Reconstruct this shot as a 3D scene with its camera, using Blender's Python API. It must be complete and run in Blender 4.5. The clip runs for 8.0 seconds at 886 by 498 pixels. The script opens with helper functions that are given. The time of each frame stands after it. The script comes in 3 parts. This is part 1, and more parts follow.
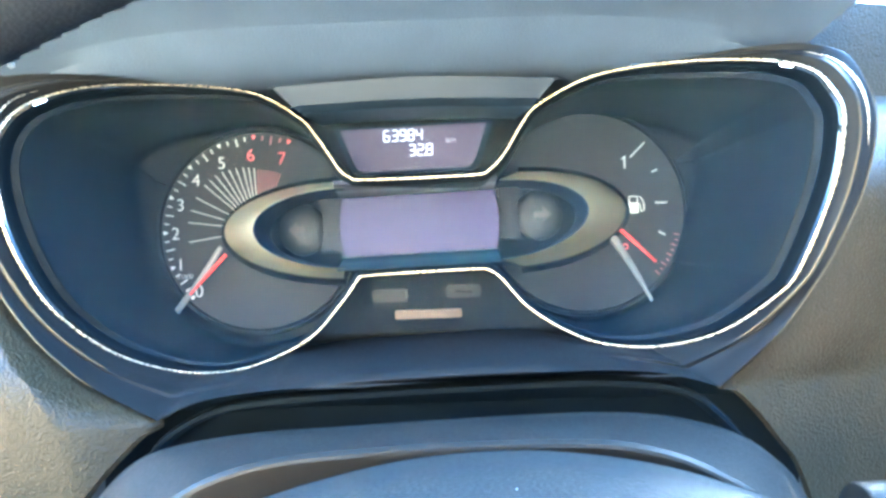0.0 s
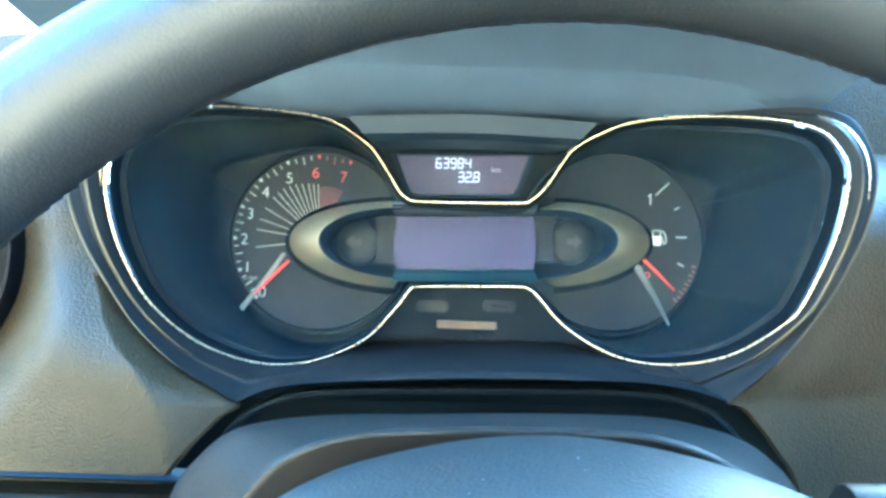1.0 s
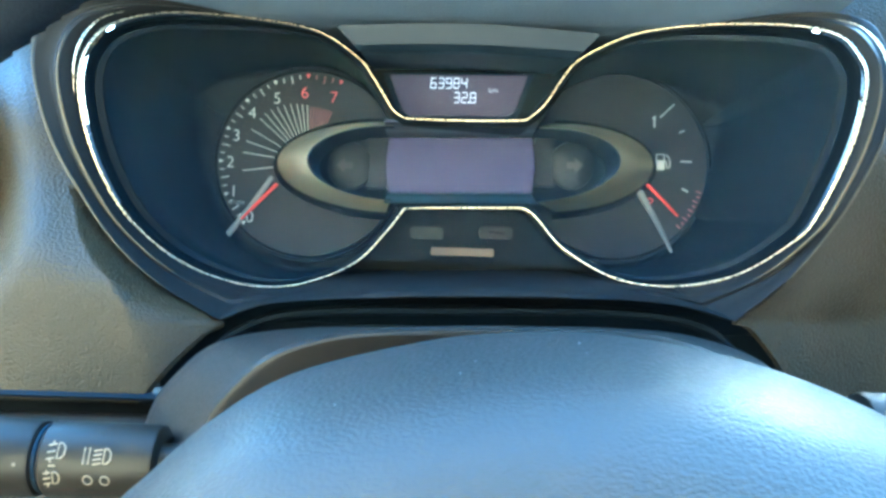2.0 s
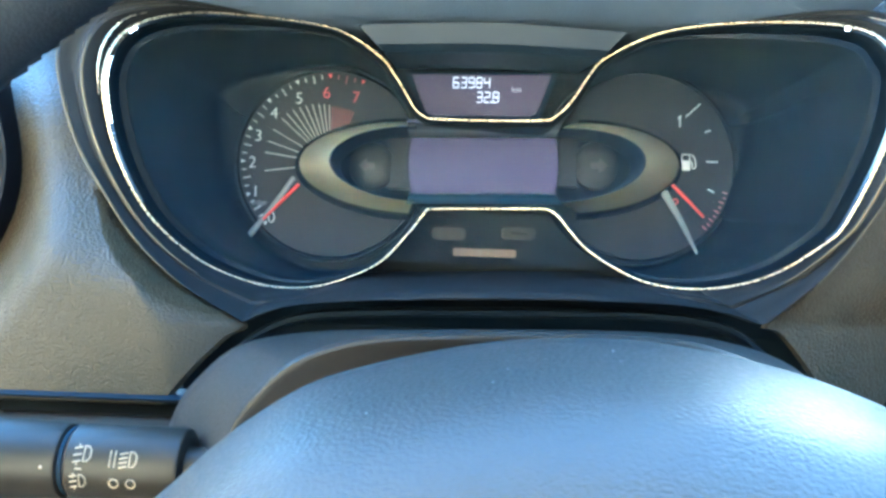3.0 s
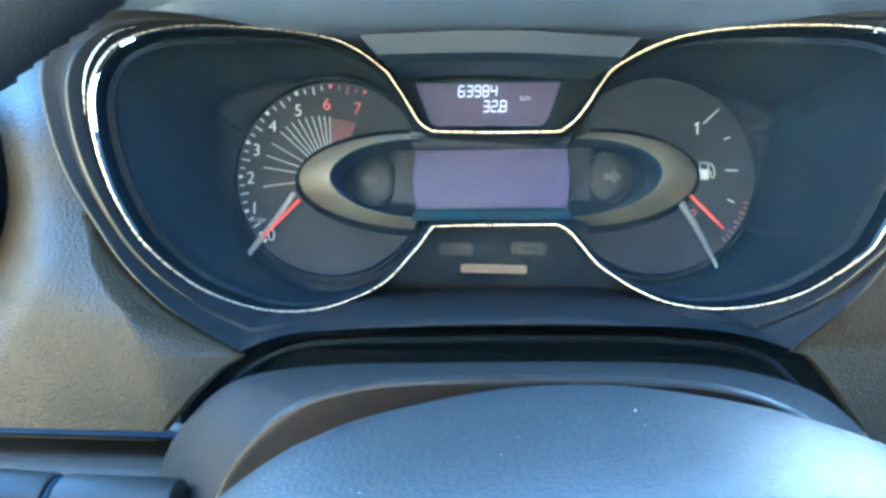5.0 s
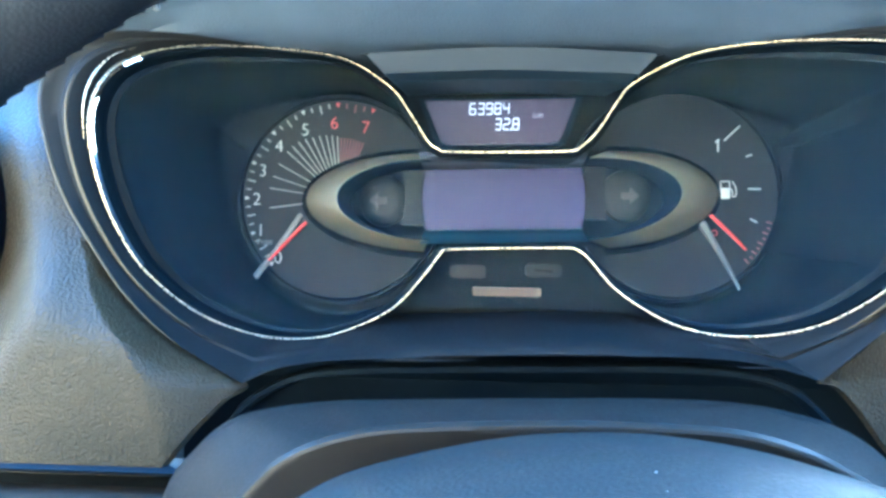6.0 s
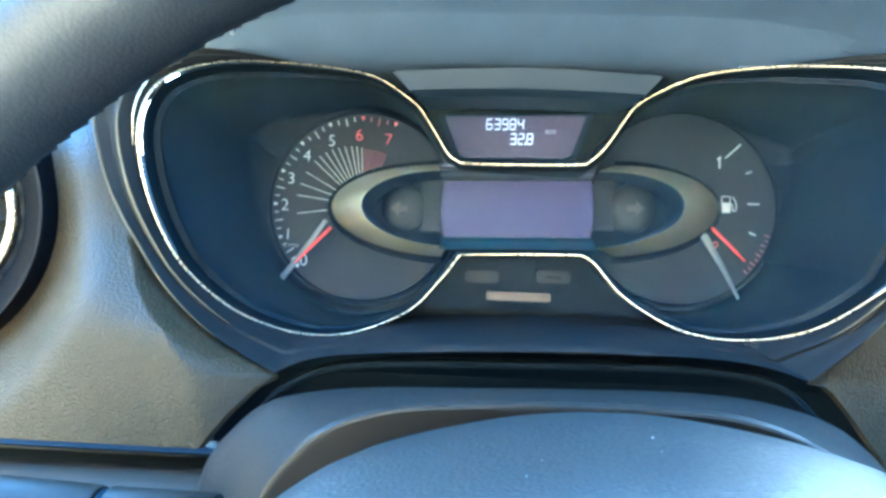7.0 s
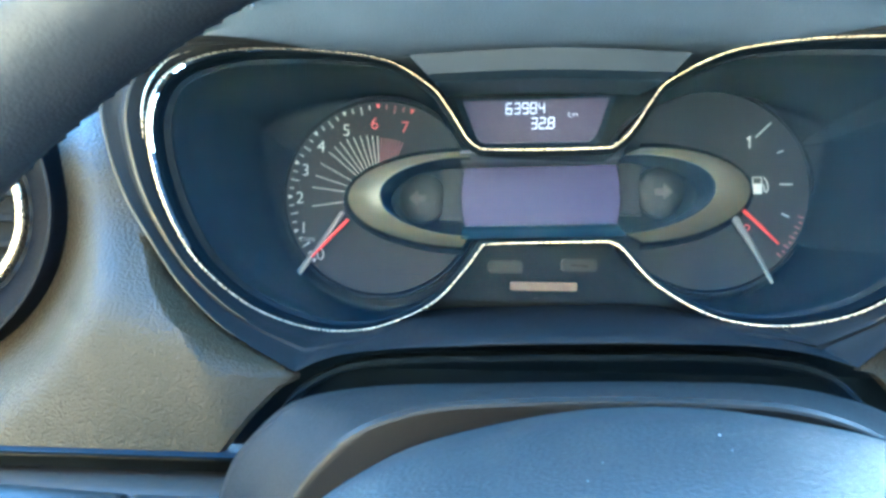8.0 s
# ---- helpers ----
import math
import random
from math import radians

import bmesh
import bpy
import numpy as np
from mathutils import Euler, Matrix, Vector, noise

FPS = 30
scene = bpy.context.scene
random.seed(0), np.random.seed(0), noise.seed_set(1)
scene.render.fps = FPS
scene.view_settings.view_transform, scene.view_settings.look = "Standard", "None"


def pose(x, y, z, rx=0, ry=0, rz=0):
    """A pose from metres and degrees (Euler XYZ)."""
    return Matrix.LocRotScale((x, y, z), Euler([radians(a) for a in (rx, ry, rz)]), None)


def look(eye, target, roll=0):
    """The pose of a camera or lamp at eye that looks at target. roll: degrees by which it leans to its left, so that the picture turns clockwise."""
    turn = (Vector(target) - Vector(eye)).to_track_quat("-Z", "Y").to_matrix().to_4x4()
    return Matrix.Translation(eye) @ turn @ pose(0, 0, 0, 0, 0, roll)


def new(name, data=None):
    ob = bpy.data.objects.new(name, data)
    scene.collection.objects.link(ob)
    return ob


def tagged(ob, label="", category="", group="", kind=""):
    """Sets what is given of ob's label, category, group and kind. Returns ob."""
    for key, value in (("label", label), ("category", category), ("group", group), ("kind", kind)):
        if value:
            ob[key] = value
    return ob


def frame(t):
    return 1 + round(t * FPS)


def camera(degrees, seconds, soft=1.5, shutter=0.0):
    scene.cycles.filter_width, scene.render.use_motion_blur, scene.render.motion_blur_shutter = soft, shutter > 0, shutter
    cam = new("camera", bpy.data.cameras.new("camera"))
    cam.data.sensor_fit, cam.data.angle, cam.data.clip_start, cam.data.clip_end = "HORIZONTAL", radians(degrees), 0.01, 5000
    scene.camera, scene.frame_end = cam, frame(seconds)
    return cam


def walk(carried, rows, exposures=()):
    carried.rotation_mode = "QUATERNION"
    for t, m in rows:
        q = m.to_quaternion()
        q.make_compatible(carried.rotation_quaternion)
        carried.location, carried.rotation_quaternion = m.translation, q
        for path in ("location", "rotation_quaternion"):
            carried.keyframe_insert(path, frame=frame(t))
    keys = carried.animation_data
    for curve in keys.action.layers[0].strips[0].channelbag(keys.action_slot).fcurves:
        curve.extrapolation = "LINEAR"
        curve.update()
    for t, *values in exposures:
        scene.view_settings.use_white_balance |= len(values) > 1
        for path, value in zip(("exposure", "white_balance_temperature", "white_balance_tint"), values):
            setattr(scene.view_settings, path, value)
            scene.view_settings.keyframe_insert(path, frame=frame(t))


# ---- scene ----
cam = camera(60.4, 8.0, soft=3.0)
# The dash is drawn in its own upright frame (x right, y ahead, z up) and leans back by 18 degrees.
EV = 6.75
DASH = pose(0, 0, 0.75, -18, 0, 0)
PATH = [
    (0, (0.016, -0.321, 0.833), (0.007, 1.6, 0.279), -2.0),
    (0.5, (0.001, -0.349, 0.844), (-0.014, 1.576, 0.302), -0.1),
    (1, (-0.003, -0.357, 0.843), (-0.015, 1.577, 0.334), 1.5),
    (1.5, (-0.001, -0.351, 0.825), (0.003, 1.571, 0.271), 2.2),
    (1.7, (0.0, -0.35, 0.82), (0.005, 1.566, 0.247), 2.0),
    (2.8, (-0.005, -0.346, 0.822), (-0.041, 1.559, 0.213), 1.3),
    (3, (-0.004, -0.346, 0.821), (-0.049, 1.562, 0.221), 1.5),
    (3.5, (-0.009, -0.346, 0.819), (-0.06, 1.56, 0.213), 2.6),
    (4, (-0.013, -0.323, 0.807), (-0.046, 1.573, 0.171), 2.9),
    (4.5, (-0.007, -0.333, 0.819), (-0.045, 1.567, 0.194), 1.4),
    (6, (-0.001, -0.317, 0.829), (-0.119, 1.588, 0.233), -0.2),
    (6.5, (-0.005, -0.322, 0.827), (-0.121, 1.589, 0.25), 0.5),
    (7, (-0.004, -0.338, 0.831), (-0.14, 1.578, 0.273), 0.8),
    (7.5, (-0.007, -0.332, 0.828), (-0.164, 1.585, 0.28), 0.6),
    (8, (-0.011, -0.328, 0.827), (-0.165, 1.581, 0.25), -0.8),
]
# how the picture's brightness and white balance drift: seconds, stops, kelvin, tint
LIGHT_METER = [(0.0, 1.19, 4280, -6), (0.5, 0.9, 4100, -14), (1.0, 0.72, 3980, -18), (1.5, 0.2, 4000, -20), (3.0, 0.4, 4150, -12), (4.0, 0.2, 4260, -10), (4.5, 0.44, 4130, -10), (6.0, 0.45, 3870, -8), (7.0, 0.52, 3890, -13), (8.0, 0.5, 3950, -13)]
walk(cam, [(t, look(eye, target, roll)) for t, eye, target, roll in PATH], [(t, EV + stops, kelvin, tint) for t, stops, kelvin, tint in LIGHT_METER])

# ---- light ----
world = bpy.data.worlds.new("world")
scene.world = world
world.use_nodes = True
wt = world.node_tree
sky = wt.nodes.new("ShaderNodeTexSky")
sky.sky_type = "NISHITA"
sky.sun_disc = False
sky.air_density, sky.dust_density, sky.ozone_density = 1.0, 1.7, 0.8
sky.sun_elevation, sky.sun_rotation = radians(15.8), radians(21.0)
wt.links.new(sky.outputs[0], wt.nodes["Background"].inputs[0])
wt.nodes["Background"].inputs[1].default_value = 0.12
sun = new("sun", bpy.data.lights.new("sun", "SUN"))
sun.data.energy, sun.data.angle, sun.data.color = 1.6, radians(2), (1.0, 0.76, 0.46)
sun.matrix_world = look((3.3, 8.6, 2.6), (0, 0, 0))


# ---- materials ----
def nodes_of(name):
    m = bpy.data.materials.new(name)
    m.use_nodes = True
    return m, m.node_tree, m.node_tree.nodes["Principled BSDF"]


def surface(name, colour, rough=0.5, metal=0.0, vary=0.12, scale=60.0, grain=0.0, grain_scale=900.0, cells=False, spec=0.5, coat=0.0, glow=0.0, relief=0.0004, stretch=None):
    """A procedural surface: two scales of tone, roughness that wanders, and a fine relief."""
    m, tree, bsdf = nodes_of(name)
    n, link = tree.nodes, tree.links.new
    where = n.new("ShaderNodeTexCoord").outputs["Object"]
    broad = n.new("ShaderNodeTexNoise")
    broad.inputs["Scale"].default_value, broad.inputs["Detail"].default_value = scale, 4
    fine = n.new("ShaderNodeTexNoise")
    fine.inputs["Scale"].default_value, fine.inputs["Detail"].default_value = scale * 18, 3
    link(where, broad.inputs["Vector"]), link(where, fine.inputs["Vector"])
    both = n.new("ShaderNodeMix")
    both.inputs[0].default_value = 0.4
    link(broad.outputs[0], both.inputs[2]), link(fine.outputs[0], both.inputs[3])
    ramp = n.new("ShaderNodeMapRange")
    ramp.inputs[1].default_value, ramp.inputs[2].default_value = 0.3, 0.7
    ramp.inputs[3].default_value, ramp.inputs[4].default_value = 1 - vary, 1 + vary
    link(both.outputs[0], ramp.inputs[0])
    tone = n.new("ShaderNodeVectorMath")
    tone.operation = "SCALE"
    tone.inputs[0].default_value = colour
    link(ramp.outputs[0], tone.inputs["Scale"])
    link(tone.outputs[0], bsdf.inputs["Base Color"])
    gloss = n.new("ShaderNodeMapRange")
    gloss.inputs[1].default_value, gloss.inputs[2].default_value = 0.3, 0.7
    gloss.inputs[3].default_value, gloss.inputs[4].default_value = rough * 0.88, min(1.0, rough * 1.12)
    link(fine.outputs[0], gloss.inputs[0]), link(gloss.outputs[0], bsdf.inputs["Roughness"])
    bsdf.inputs["Metallic"].default_value = metal
    bsdf.inputs["Specular IOR Level"].default_value = spec
    bsdf.inputs["Coat Weight"].default_value = coat
    bsdf.inputs["Coat Roughness"].default_value = rough * 0.8
    if glow:
        bsdf.inputs["Emission Color"].default_value = (*colour, 1)
        bsdf.inputs["Emission Strength"].default_value = glow
    if grain:
        bump = n.new("ShaderNodeBump")
        bump.inputs["Strength"].default_value, bump.inputs["Distance"].default_value = grain, relief
        if cells:
            warp = n.new("ShaderNodeTexNoise")
            warp.inputs["Scale"].default_value = grain_scale * 0.35
            link(where, warp.inputs["Vector"])
            bend = n.new("ShaderNodeVectorMath")
            bend.operation = "MULTIPLY_ADD"
            bend.inputs[1].default_value = (0.00012, 0.00012, 0.00012)
            link(warp.outputs[1], bend.inputs[0]), link(where, bend.inputs[2])
            cell = n.new("ShaderNodeTexVoronoi")
            cell.feature = "SMOOTH_F1"
            cell.inputs["Scale"].default_value = grain_scale
            cell.inputs["Smoothness"].default_value = 0.2
            link(bend.outputs[0], cell.inputs["Vector"])
            link(cell.outputs["Distance"], bump.inputs["Height"])
            bump.invert = True
        else:
            g = n.new("ShaderNodeTexNoise")
            g.inputs["Scale"].default_value, g.inputs["Detail"].default_value, g.inputs["Roughness"].default_value = grain_scale, 2.0, 0.4
            spot = where
            if stretch:
                pull = n.new("ShaderNodeVectorMath")
                pull.operation = "MULTIPLY"
                pull.inputs[1].default_value = stretch
                link(where, pull.inputs[0])
                spot = pull.outputs[0]
            link(spot, g.inputs["Vector"])
            link(g.outputs[0], bump.inputs["Height"])
        link(bump.outputs[0], bsdf.inputs["Normal"])
    return m


LEATHER = surface("grained_dash_skin", (0.0222, 0.0165, 0.0087), 0.42, grain=0.75, grain_scale=1000, cells=True, vary=0.06, relief=0.0004, spec=0.12)
PAD_SKIN = surface("grained_pad_skin", (0.0112, 0.0112, 0.0105), 0.52, grain=0.5, grain_scale=1500, vary=0.03, stretch=(0.65, 1.0, 1.0), spec=0.24)
RIM_SKIN = surface("rim_leather", (0.0090, 0.0098, 0.0112), 0.5, grain=0.15, grain_scale=1300, cells=True, vary=0.2, spec=0.32)
SATIN = surface("satin_black_plastic", (0.0118, 0.0106, 0.0092), 0.46, grain=0.05, grain_scale=1800, vary=0.15, spec=0.12)
BEZEL = surface("bezel_plastic", (0.0098, 0.0098, 0.0098), 0.5, grain=0.05, grain_scale=1800, vary=0.12, spec=0.05)
STALK = surface("stalk_plastic", (0.0085, 0.0068, 0.0048), 0.45, grain=0.1, grain_scale=1800, spec=0.15)
# HOOD, GAP and FACE carry the haze's blue in their base colours.
HOOD = surface("soft_hood_skin", (0.046, 0.060, 0.084), 0.6, grain=0.3, grain_scale=1200, vary=0.12, spec=0.2)
LIFTED_UNDERSIDE = surface("brightened_visor_underside", (0.022, 0.036, 0.055), 0.6, grain=0.3, grain_scale=1200, vary=0.12, spec=0.25)
MATT = surface("matt_black_plastic", (0.04, 0.043, 0.047), 0.48, grain=0.25, grain_scale=1500, vary=0.2)
# Browner copy of the black plastic: the panel's warm light is in its colour.
LOWER = surface("warm_lit_lower_plastic", (0.024, 0.019, 0.014), 0.5, grain=0.25, grain_scale=1500, vary=0.15, spec=0.12)
GAP = surface("haze_blue_black", (0.003, 0.0072, 0.0138), 0.7, spec=0.08)
VENT_BLACK = surface("vent_black_plastic", (0.0012, 0.0014, 0.0019), 0.5, spec=0.06)
FACE = surface("haze_blue_dial", (0.0013, 0.0026, 0.0039), 0.6, vary=0.1, spec=0.06)
DISC = surface("dial_charcoal", (0.0053, 0.0064, 0.0084), 0.6, vary=0.1, spec=0.1)
# Warm gold reflections are put into the chrome's base colour.
CHROME = surface("chrome", (0.38, 0.305, 0.20), 0.28, metal=1.0, vary=0.05)
CHAMPAGNE = surface("satin_champagne", (0.28, 0.238, 0.145), 0.5, metal=0.88, vary=0.05, scale=40)
# The teal of a reflection is put into the sill's colour.
SILL = surface("sill_teal_reflection", (0.004, 0.014, 0.016), 0.4, vary=0.02, spec=0.3)
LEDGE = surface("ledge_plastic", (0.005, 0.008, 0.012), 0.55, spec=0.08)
BROW = surface("screen_brow_plastic", (0.020, 0.019, 0.026), 0.45, spec=0.4)
CHEEK = surface("cheek_plastic", (0.0042, 0.0060, 0.0090), 0.5, spec=0.1)
WHITE = surface("white_print", (0.28, 0.28, 0.278), 0.6, vary=0.06)
GREY = surface("grey_print", (0.18, 0.184, 0.19), 0.6)
RED = surface("red_print", (0.34, 0.03, 0.035), 0.55)
RED_DIM = surface("dim_red_print", (0.13, 0.022, 0.028), 0.55)
NEEDLE = surface("red_needle", (0.34, 0.03, 0.025), 0.25, coat=1.0)
STREAK = surface("reflection_streak_grey", (0.042, 0.046, 0.050), 0.5)
AMBER = surface("warning_tile", (0.042, 0.021, 0.011), 0.5)
BLANK = surface("pale_blank_tile", (0.0125, 0.0120, 0.0125), 0.5, spec=0.15)
TILE = surface("blank_tile", (0.005, 0.0065, 0.008), 0.5, spec=0.15)
# LCD is unlit; an added faint glow stands in for its violet sheen.
LCD = surface("lcd_glass", (0.0072, 0.0050, 0.0165), 0.45, vary=0.12, scale=40, glow=0.022, spec=0.15)
TRIP_GLASS = surface("trip_glass", (0.022, 0.0155, 0.023), 0.45, vary=0.05, scale=40, glow=0.018, spec=0.15)
LCD_LIT = surface("lit_segment", (0.27, 0.24, 0.25), 0.4, glow=0.036)
ICON = surface("cream_print", (0.115, 0.090, 0.055), 0.6)
ARROW = surface("dull_arrow", (0.030, 0.029, 0.028), 0.5, spec=0.15)
TRIM = surface("visor_grey_plastic", (0.0075, 0.0125, 0.0205), 0.5, spec=0.25, vary=0.1)
CLOTH = surface("grey_headliner", (0.45, 0.44, 0.42), 0.9, grain=0.3, grain_scale=500)
DARK_CLOTH = surface("taupe_cabin_lining", (0.24, 0.19, 0.13), 0.85)
SHADE_CLOTH = surface("dark_side_cloth", (0.045, 0.042, 0.042), 0.9, grain=0.3, grain_scale=500)
BOUNCE_BEIGE = surface("warm_bounce_cloth", (0.40, 0.33, 0.24), 0.9, grain=0.3, grain_scale=500)
EARTH = surface("pale_ground", (0.30, 0.28, 0.24), 0.9, scale=2)


# ---- building helpers ----
def part(name, bm, material, parent=None, label="", smooth=True):
    """One bmesh as one mesh object, under a thing or a part where parent is given."""
    bmesh.ops.recalc_face_normals(bm, faces=bm.faces)
    mesh = bpy.data.meshes.new(name)
    for f in bm.faces:
        f.smooth = smooth
    bm.to_mesh(mesh)
    bm.free()
    mesh.materials.append(material)
    if smooth:
        mesh.set_sharp_from_angle(angle=radians(38))
    ob = new(name, mesh)
    if parent:
        ob.parent = parent
    else:
        ob.matrix_world = DASH
    if label:
        ob["label"] = label
    return ob


def thing(name, label, category, group="", kind=""):
    ob = new(name)
    ob.matrix_world = DASH
    ob.empty_display_size = 0.02
    return tagged(ob, label, category, group, kind)


def spline(points, count, closed=False):
    """Even samples of a smooth curve through control points of any dimension."""
    p = np.array(points, float)
    k = len(p)
    out = []
    for i in range(k if closed else k - 1):
        a, b, c, d = (p[(i + j) % k] if closed else p[min(max(i + j, 0), k - 1)] for j in (-1, 0, 1, 2))
        for u in np.linspace(0, 1, 24, endpoint=False):
            out.append(0.5 * (2 * b + (c - a) * u + (2 * a - 5 * b + 4 * c - d) * u * u + (3 * b - a - 3 * c + d) * u ** 3))
    out.append(p[0] if closed else p[-1])
    out = np.array(out)
    way = np.concatenate([[0], np.cumsum(np.linalg.norm(np.diff(out, axis=0), axis=1))])
    at = np.linspace(0, way[-1], count + 1)[:-1] if closed else np.linspace(0, way[-1], count)
    return np.stack([np.interp(at, way, out[:, j]) for j in range(p.shape[1])], axis=1)


def loft(rows, closed=False, bm=None):
    """Quads between rows of equally many points."""
    bm = bm or bmesh.new()
    v = [[bm.verts.new(tuple(q)) for q in row] for row in rows]
    for a, b in zip(v, v[1:]):
        for i in range(len(a) if closed else len(a) - 1):
            j = (i + 1) % len(a)
            bm.faces.new((a[i], a[j], b[j], b[i]))
    return bm


def prism(outline, y0, y1, bevel=0.0):
    """A flat plate with the outline (x, z), from y0 (front) back to y1, with its front edge broken."""
    bm = bmesh.new()
    front = [bm.verts.new((x, y0, z)) for x, z in outline]
    face = bm.faces.new(front)
    if bevel:
        bmesh.ops.inset_region(bm, faces=[face], thickness=bevel)
        for v in front:
            v.co.y += bevel
    ring = front
    back = [bm.verts.new((v.co.x, y1, v.co.z)) for v in ring]
    for i in range(len(ring)):
        j = (i + 1) % len(ring)
        bm.faces.new((ring[i], ring[j], back[j], back[i]))
    bm.faces.new(back[::-1])
    return bm


def ellipse(cx, cz, a, b, n=64, start=0.0, end=2 * math.pi):
    full = end - start > 6.28
    return [(cx + a * math.cos(w), cz + b * math.sin(w)) for w in np.linspace(start, end, n, endpoint=not full)]


def rounded(cx, cz, w, h, r, n=6):
    out = []
    for sx, sz, w0 in ((1, 1, 0), (-1, 1, 90), (-1, -1, 180), (1, -1, 270)):
        for k in range(n + 1):
            a = radians(w0 + 90 * k / n)
            out.append((cx + sx * (w / 2 - r) + r * math.cos(a), cz + sz * (h / 2 - r) + r * math.sin(a)))
    return out


def tube(points, radii, sides=10, closed=False, flat=1.0):
    """A tube along points, with a radius at each; flat squeezes it along y."""
    p = np.array(points, float)
    k = len(p)
    rows = []
    for i in range(k):
        t = p[(i + 1) % k] - p[i - 1] if closed else p[min(i + 1, k - 1)] - p[max(i - 1, 0)]
        t = t / np.linalg.norm(t)
        side = np.cross(t, (0, 1, 0))
        side = side / np.linalg.norm(side)
        up = np.cross(side, t)
        rows.append([p[i] + radii[i] * (math.cos(a) * side + flat * math.sin(a) * up) for a in np.linspace(0, 2 * math.pi, sides, endpoint=False)])
    if closed:
        rows.append(rows[0])
    bm = loft(rows, closed=True)
    bmesh.ops.remove_doubles(bm, verts=bm.verts, dist=1e-7)
    if not closed:
        bmesh.ops.holes_fill(bm, edges=bm.edges)
    return bm


def stroke(x0, z0, x1, z1, width, y=-0.0012, depth=0.0006, taper=1.0):
    """A printed line, a thin raised bar."""
    d = np.array((x1 - x0, z1 - z0))
    d = d / np.linalg.norm(d)
    s = np.array((-d[1], d[0])) * width / 2
    return prism([(x0 + s[0], z0 + s[1]), (x0 - s[0], z0 - s[1]), (x1 - s[0] * taper, z1 - s[1] * taper), (x1 + s[0] * taper, z1 + s[1] * taper)], y, y + depth)


def letters(text, x, z, size, material, parent, y=-0.0011, name="numeral", turn=0.0):
    """Characters of the built-in font, as thin raised print, centred on (x, z)."""
    curve = bpy.data.curves.new("print", "FONT")
    curve.body, curve.size, curve.align_x, curve.align_y, curve.extrude, curve.offset = text, size, "CENTER", "CENTER", 0.0002, -size * (0.018 if size > 0.004 else 0.03)
    tmp = new("print", curve)
    mesh = bpy.data.meshes.new_from_object(tmp.evaluated_get(bpy.context.evaluated_depsgraph_get()))
    bpy.data.objects.remove(tmp)
    mesh.transform(pose(x, y, z, 90, 0, 0) @ pose(0, 0, 0, 0, 0, turn))
    mesh.materials.clear()
    mesh.materials.append(material)
    ob = new(name, mesh)
    ob.parent = parent
    return ob


# ---- instrument cluster ----
CX = 0.0054
LEFT_SIDE = [(0.0203, 0.0179), (0.0260, 0.0187), (0.0302, 0.0216), (0.0348, 0.0287), (0.0391, 0.0352), (0.0453, 0.0426), (0.0619, 0.0520), (0.0862, 0.0539),
             (0.1121, 0.0515), (0.1281, 0.0455), (0.1370, 0.0369), (0.1409, 0.0229), (0.1391, 0.0052), (0.1336, -0.0133), (0.1245, -0.0300), (0.1085, -0.0448),
             (0.0884, -0.0530), (0.0670, -0.0531), (0.0444, -0.0437), (0.0307, -0.0293), (0.0248, -0.0214), (0.0200, -0.0195)]
RIGHT_SIDE = [(0.0218, 0.0180), (0.0272, 0.0190), (0.0322, 0.0229), (0.0366, 0.0288), (0.0410, 0.0359), (0.0476, 0.0433), (0.0669, 0.0516), (0.0907, 0.0526),
              (0.1153, 0.0488), (0.1293, 0.0429), (0.1350, 0.0345), (0.1372, 0.0246), (0.1342, 0.0041), (0.1258, -0.0208), (0.1199, -0.0302), (0.1036, -0.0431),
              (0.0835, -0.0485), (0.0631, -0.0463), (0.0431, -0.0351), (0.0313, -0.0220), (0.0271, -0.0191), (0.0218, -0.0183)]


def bow(x):
    """The depth of the curved front on which the chrome line lies."""
    return -0.032 - 2.69 * (x - CX) ** 2 - 0.06 * (x - CX)


LOOP = spline([(CX + x, z) for x, z in RIGHT_SIDE] + [(CX - x, z) for x, z in LEFT_SIDE[::-1]], 420, closed=True)
MID = LOOP.mean(axis=0)


def loop_normals(loop):
    t = np.roll(loop, -1, axis=0) - np.roll(loop, 1, axis=0)
    t = t / np.linalg.norm(t, axis=1)[:, None]
    return np.stack([-t[:, 1], t[:, 0]], axis=1)  # outward, as the loop runs clockwise


OUT = loop_normals(LOOP)
if np.sum((LOOP - MID) * OUT) < 0:
    OUT = -OUT

cluster = thing("instrument_cluster", "black instrument cluster with rev counter, fuel gauge and lit trip display", "dashboard")
part("back_plate", prism(rounded(CX, 0.0, 0.32, 0.135, 0.02), 0.006, 0.010), FACE, cluster)

# bowl of the two lobes, from the chrome line back to the face
rows = []
room = np.clip((np.abs(LOOP[:, 0] - CX) - 0.045) / 0.075, 0, 1)
room = room * room * (3 - 2 * room) / (1 + (LOOP[:, 1] / 0.042) ** 4)
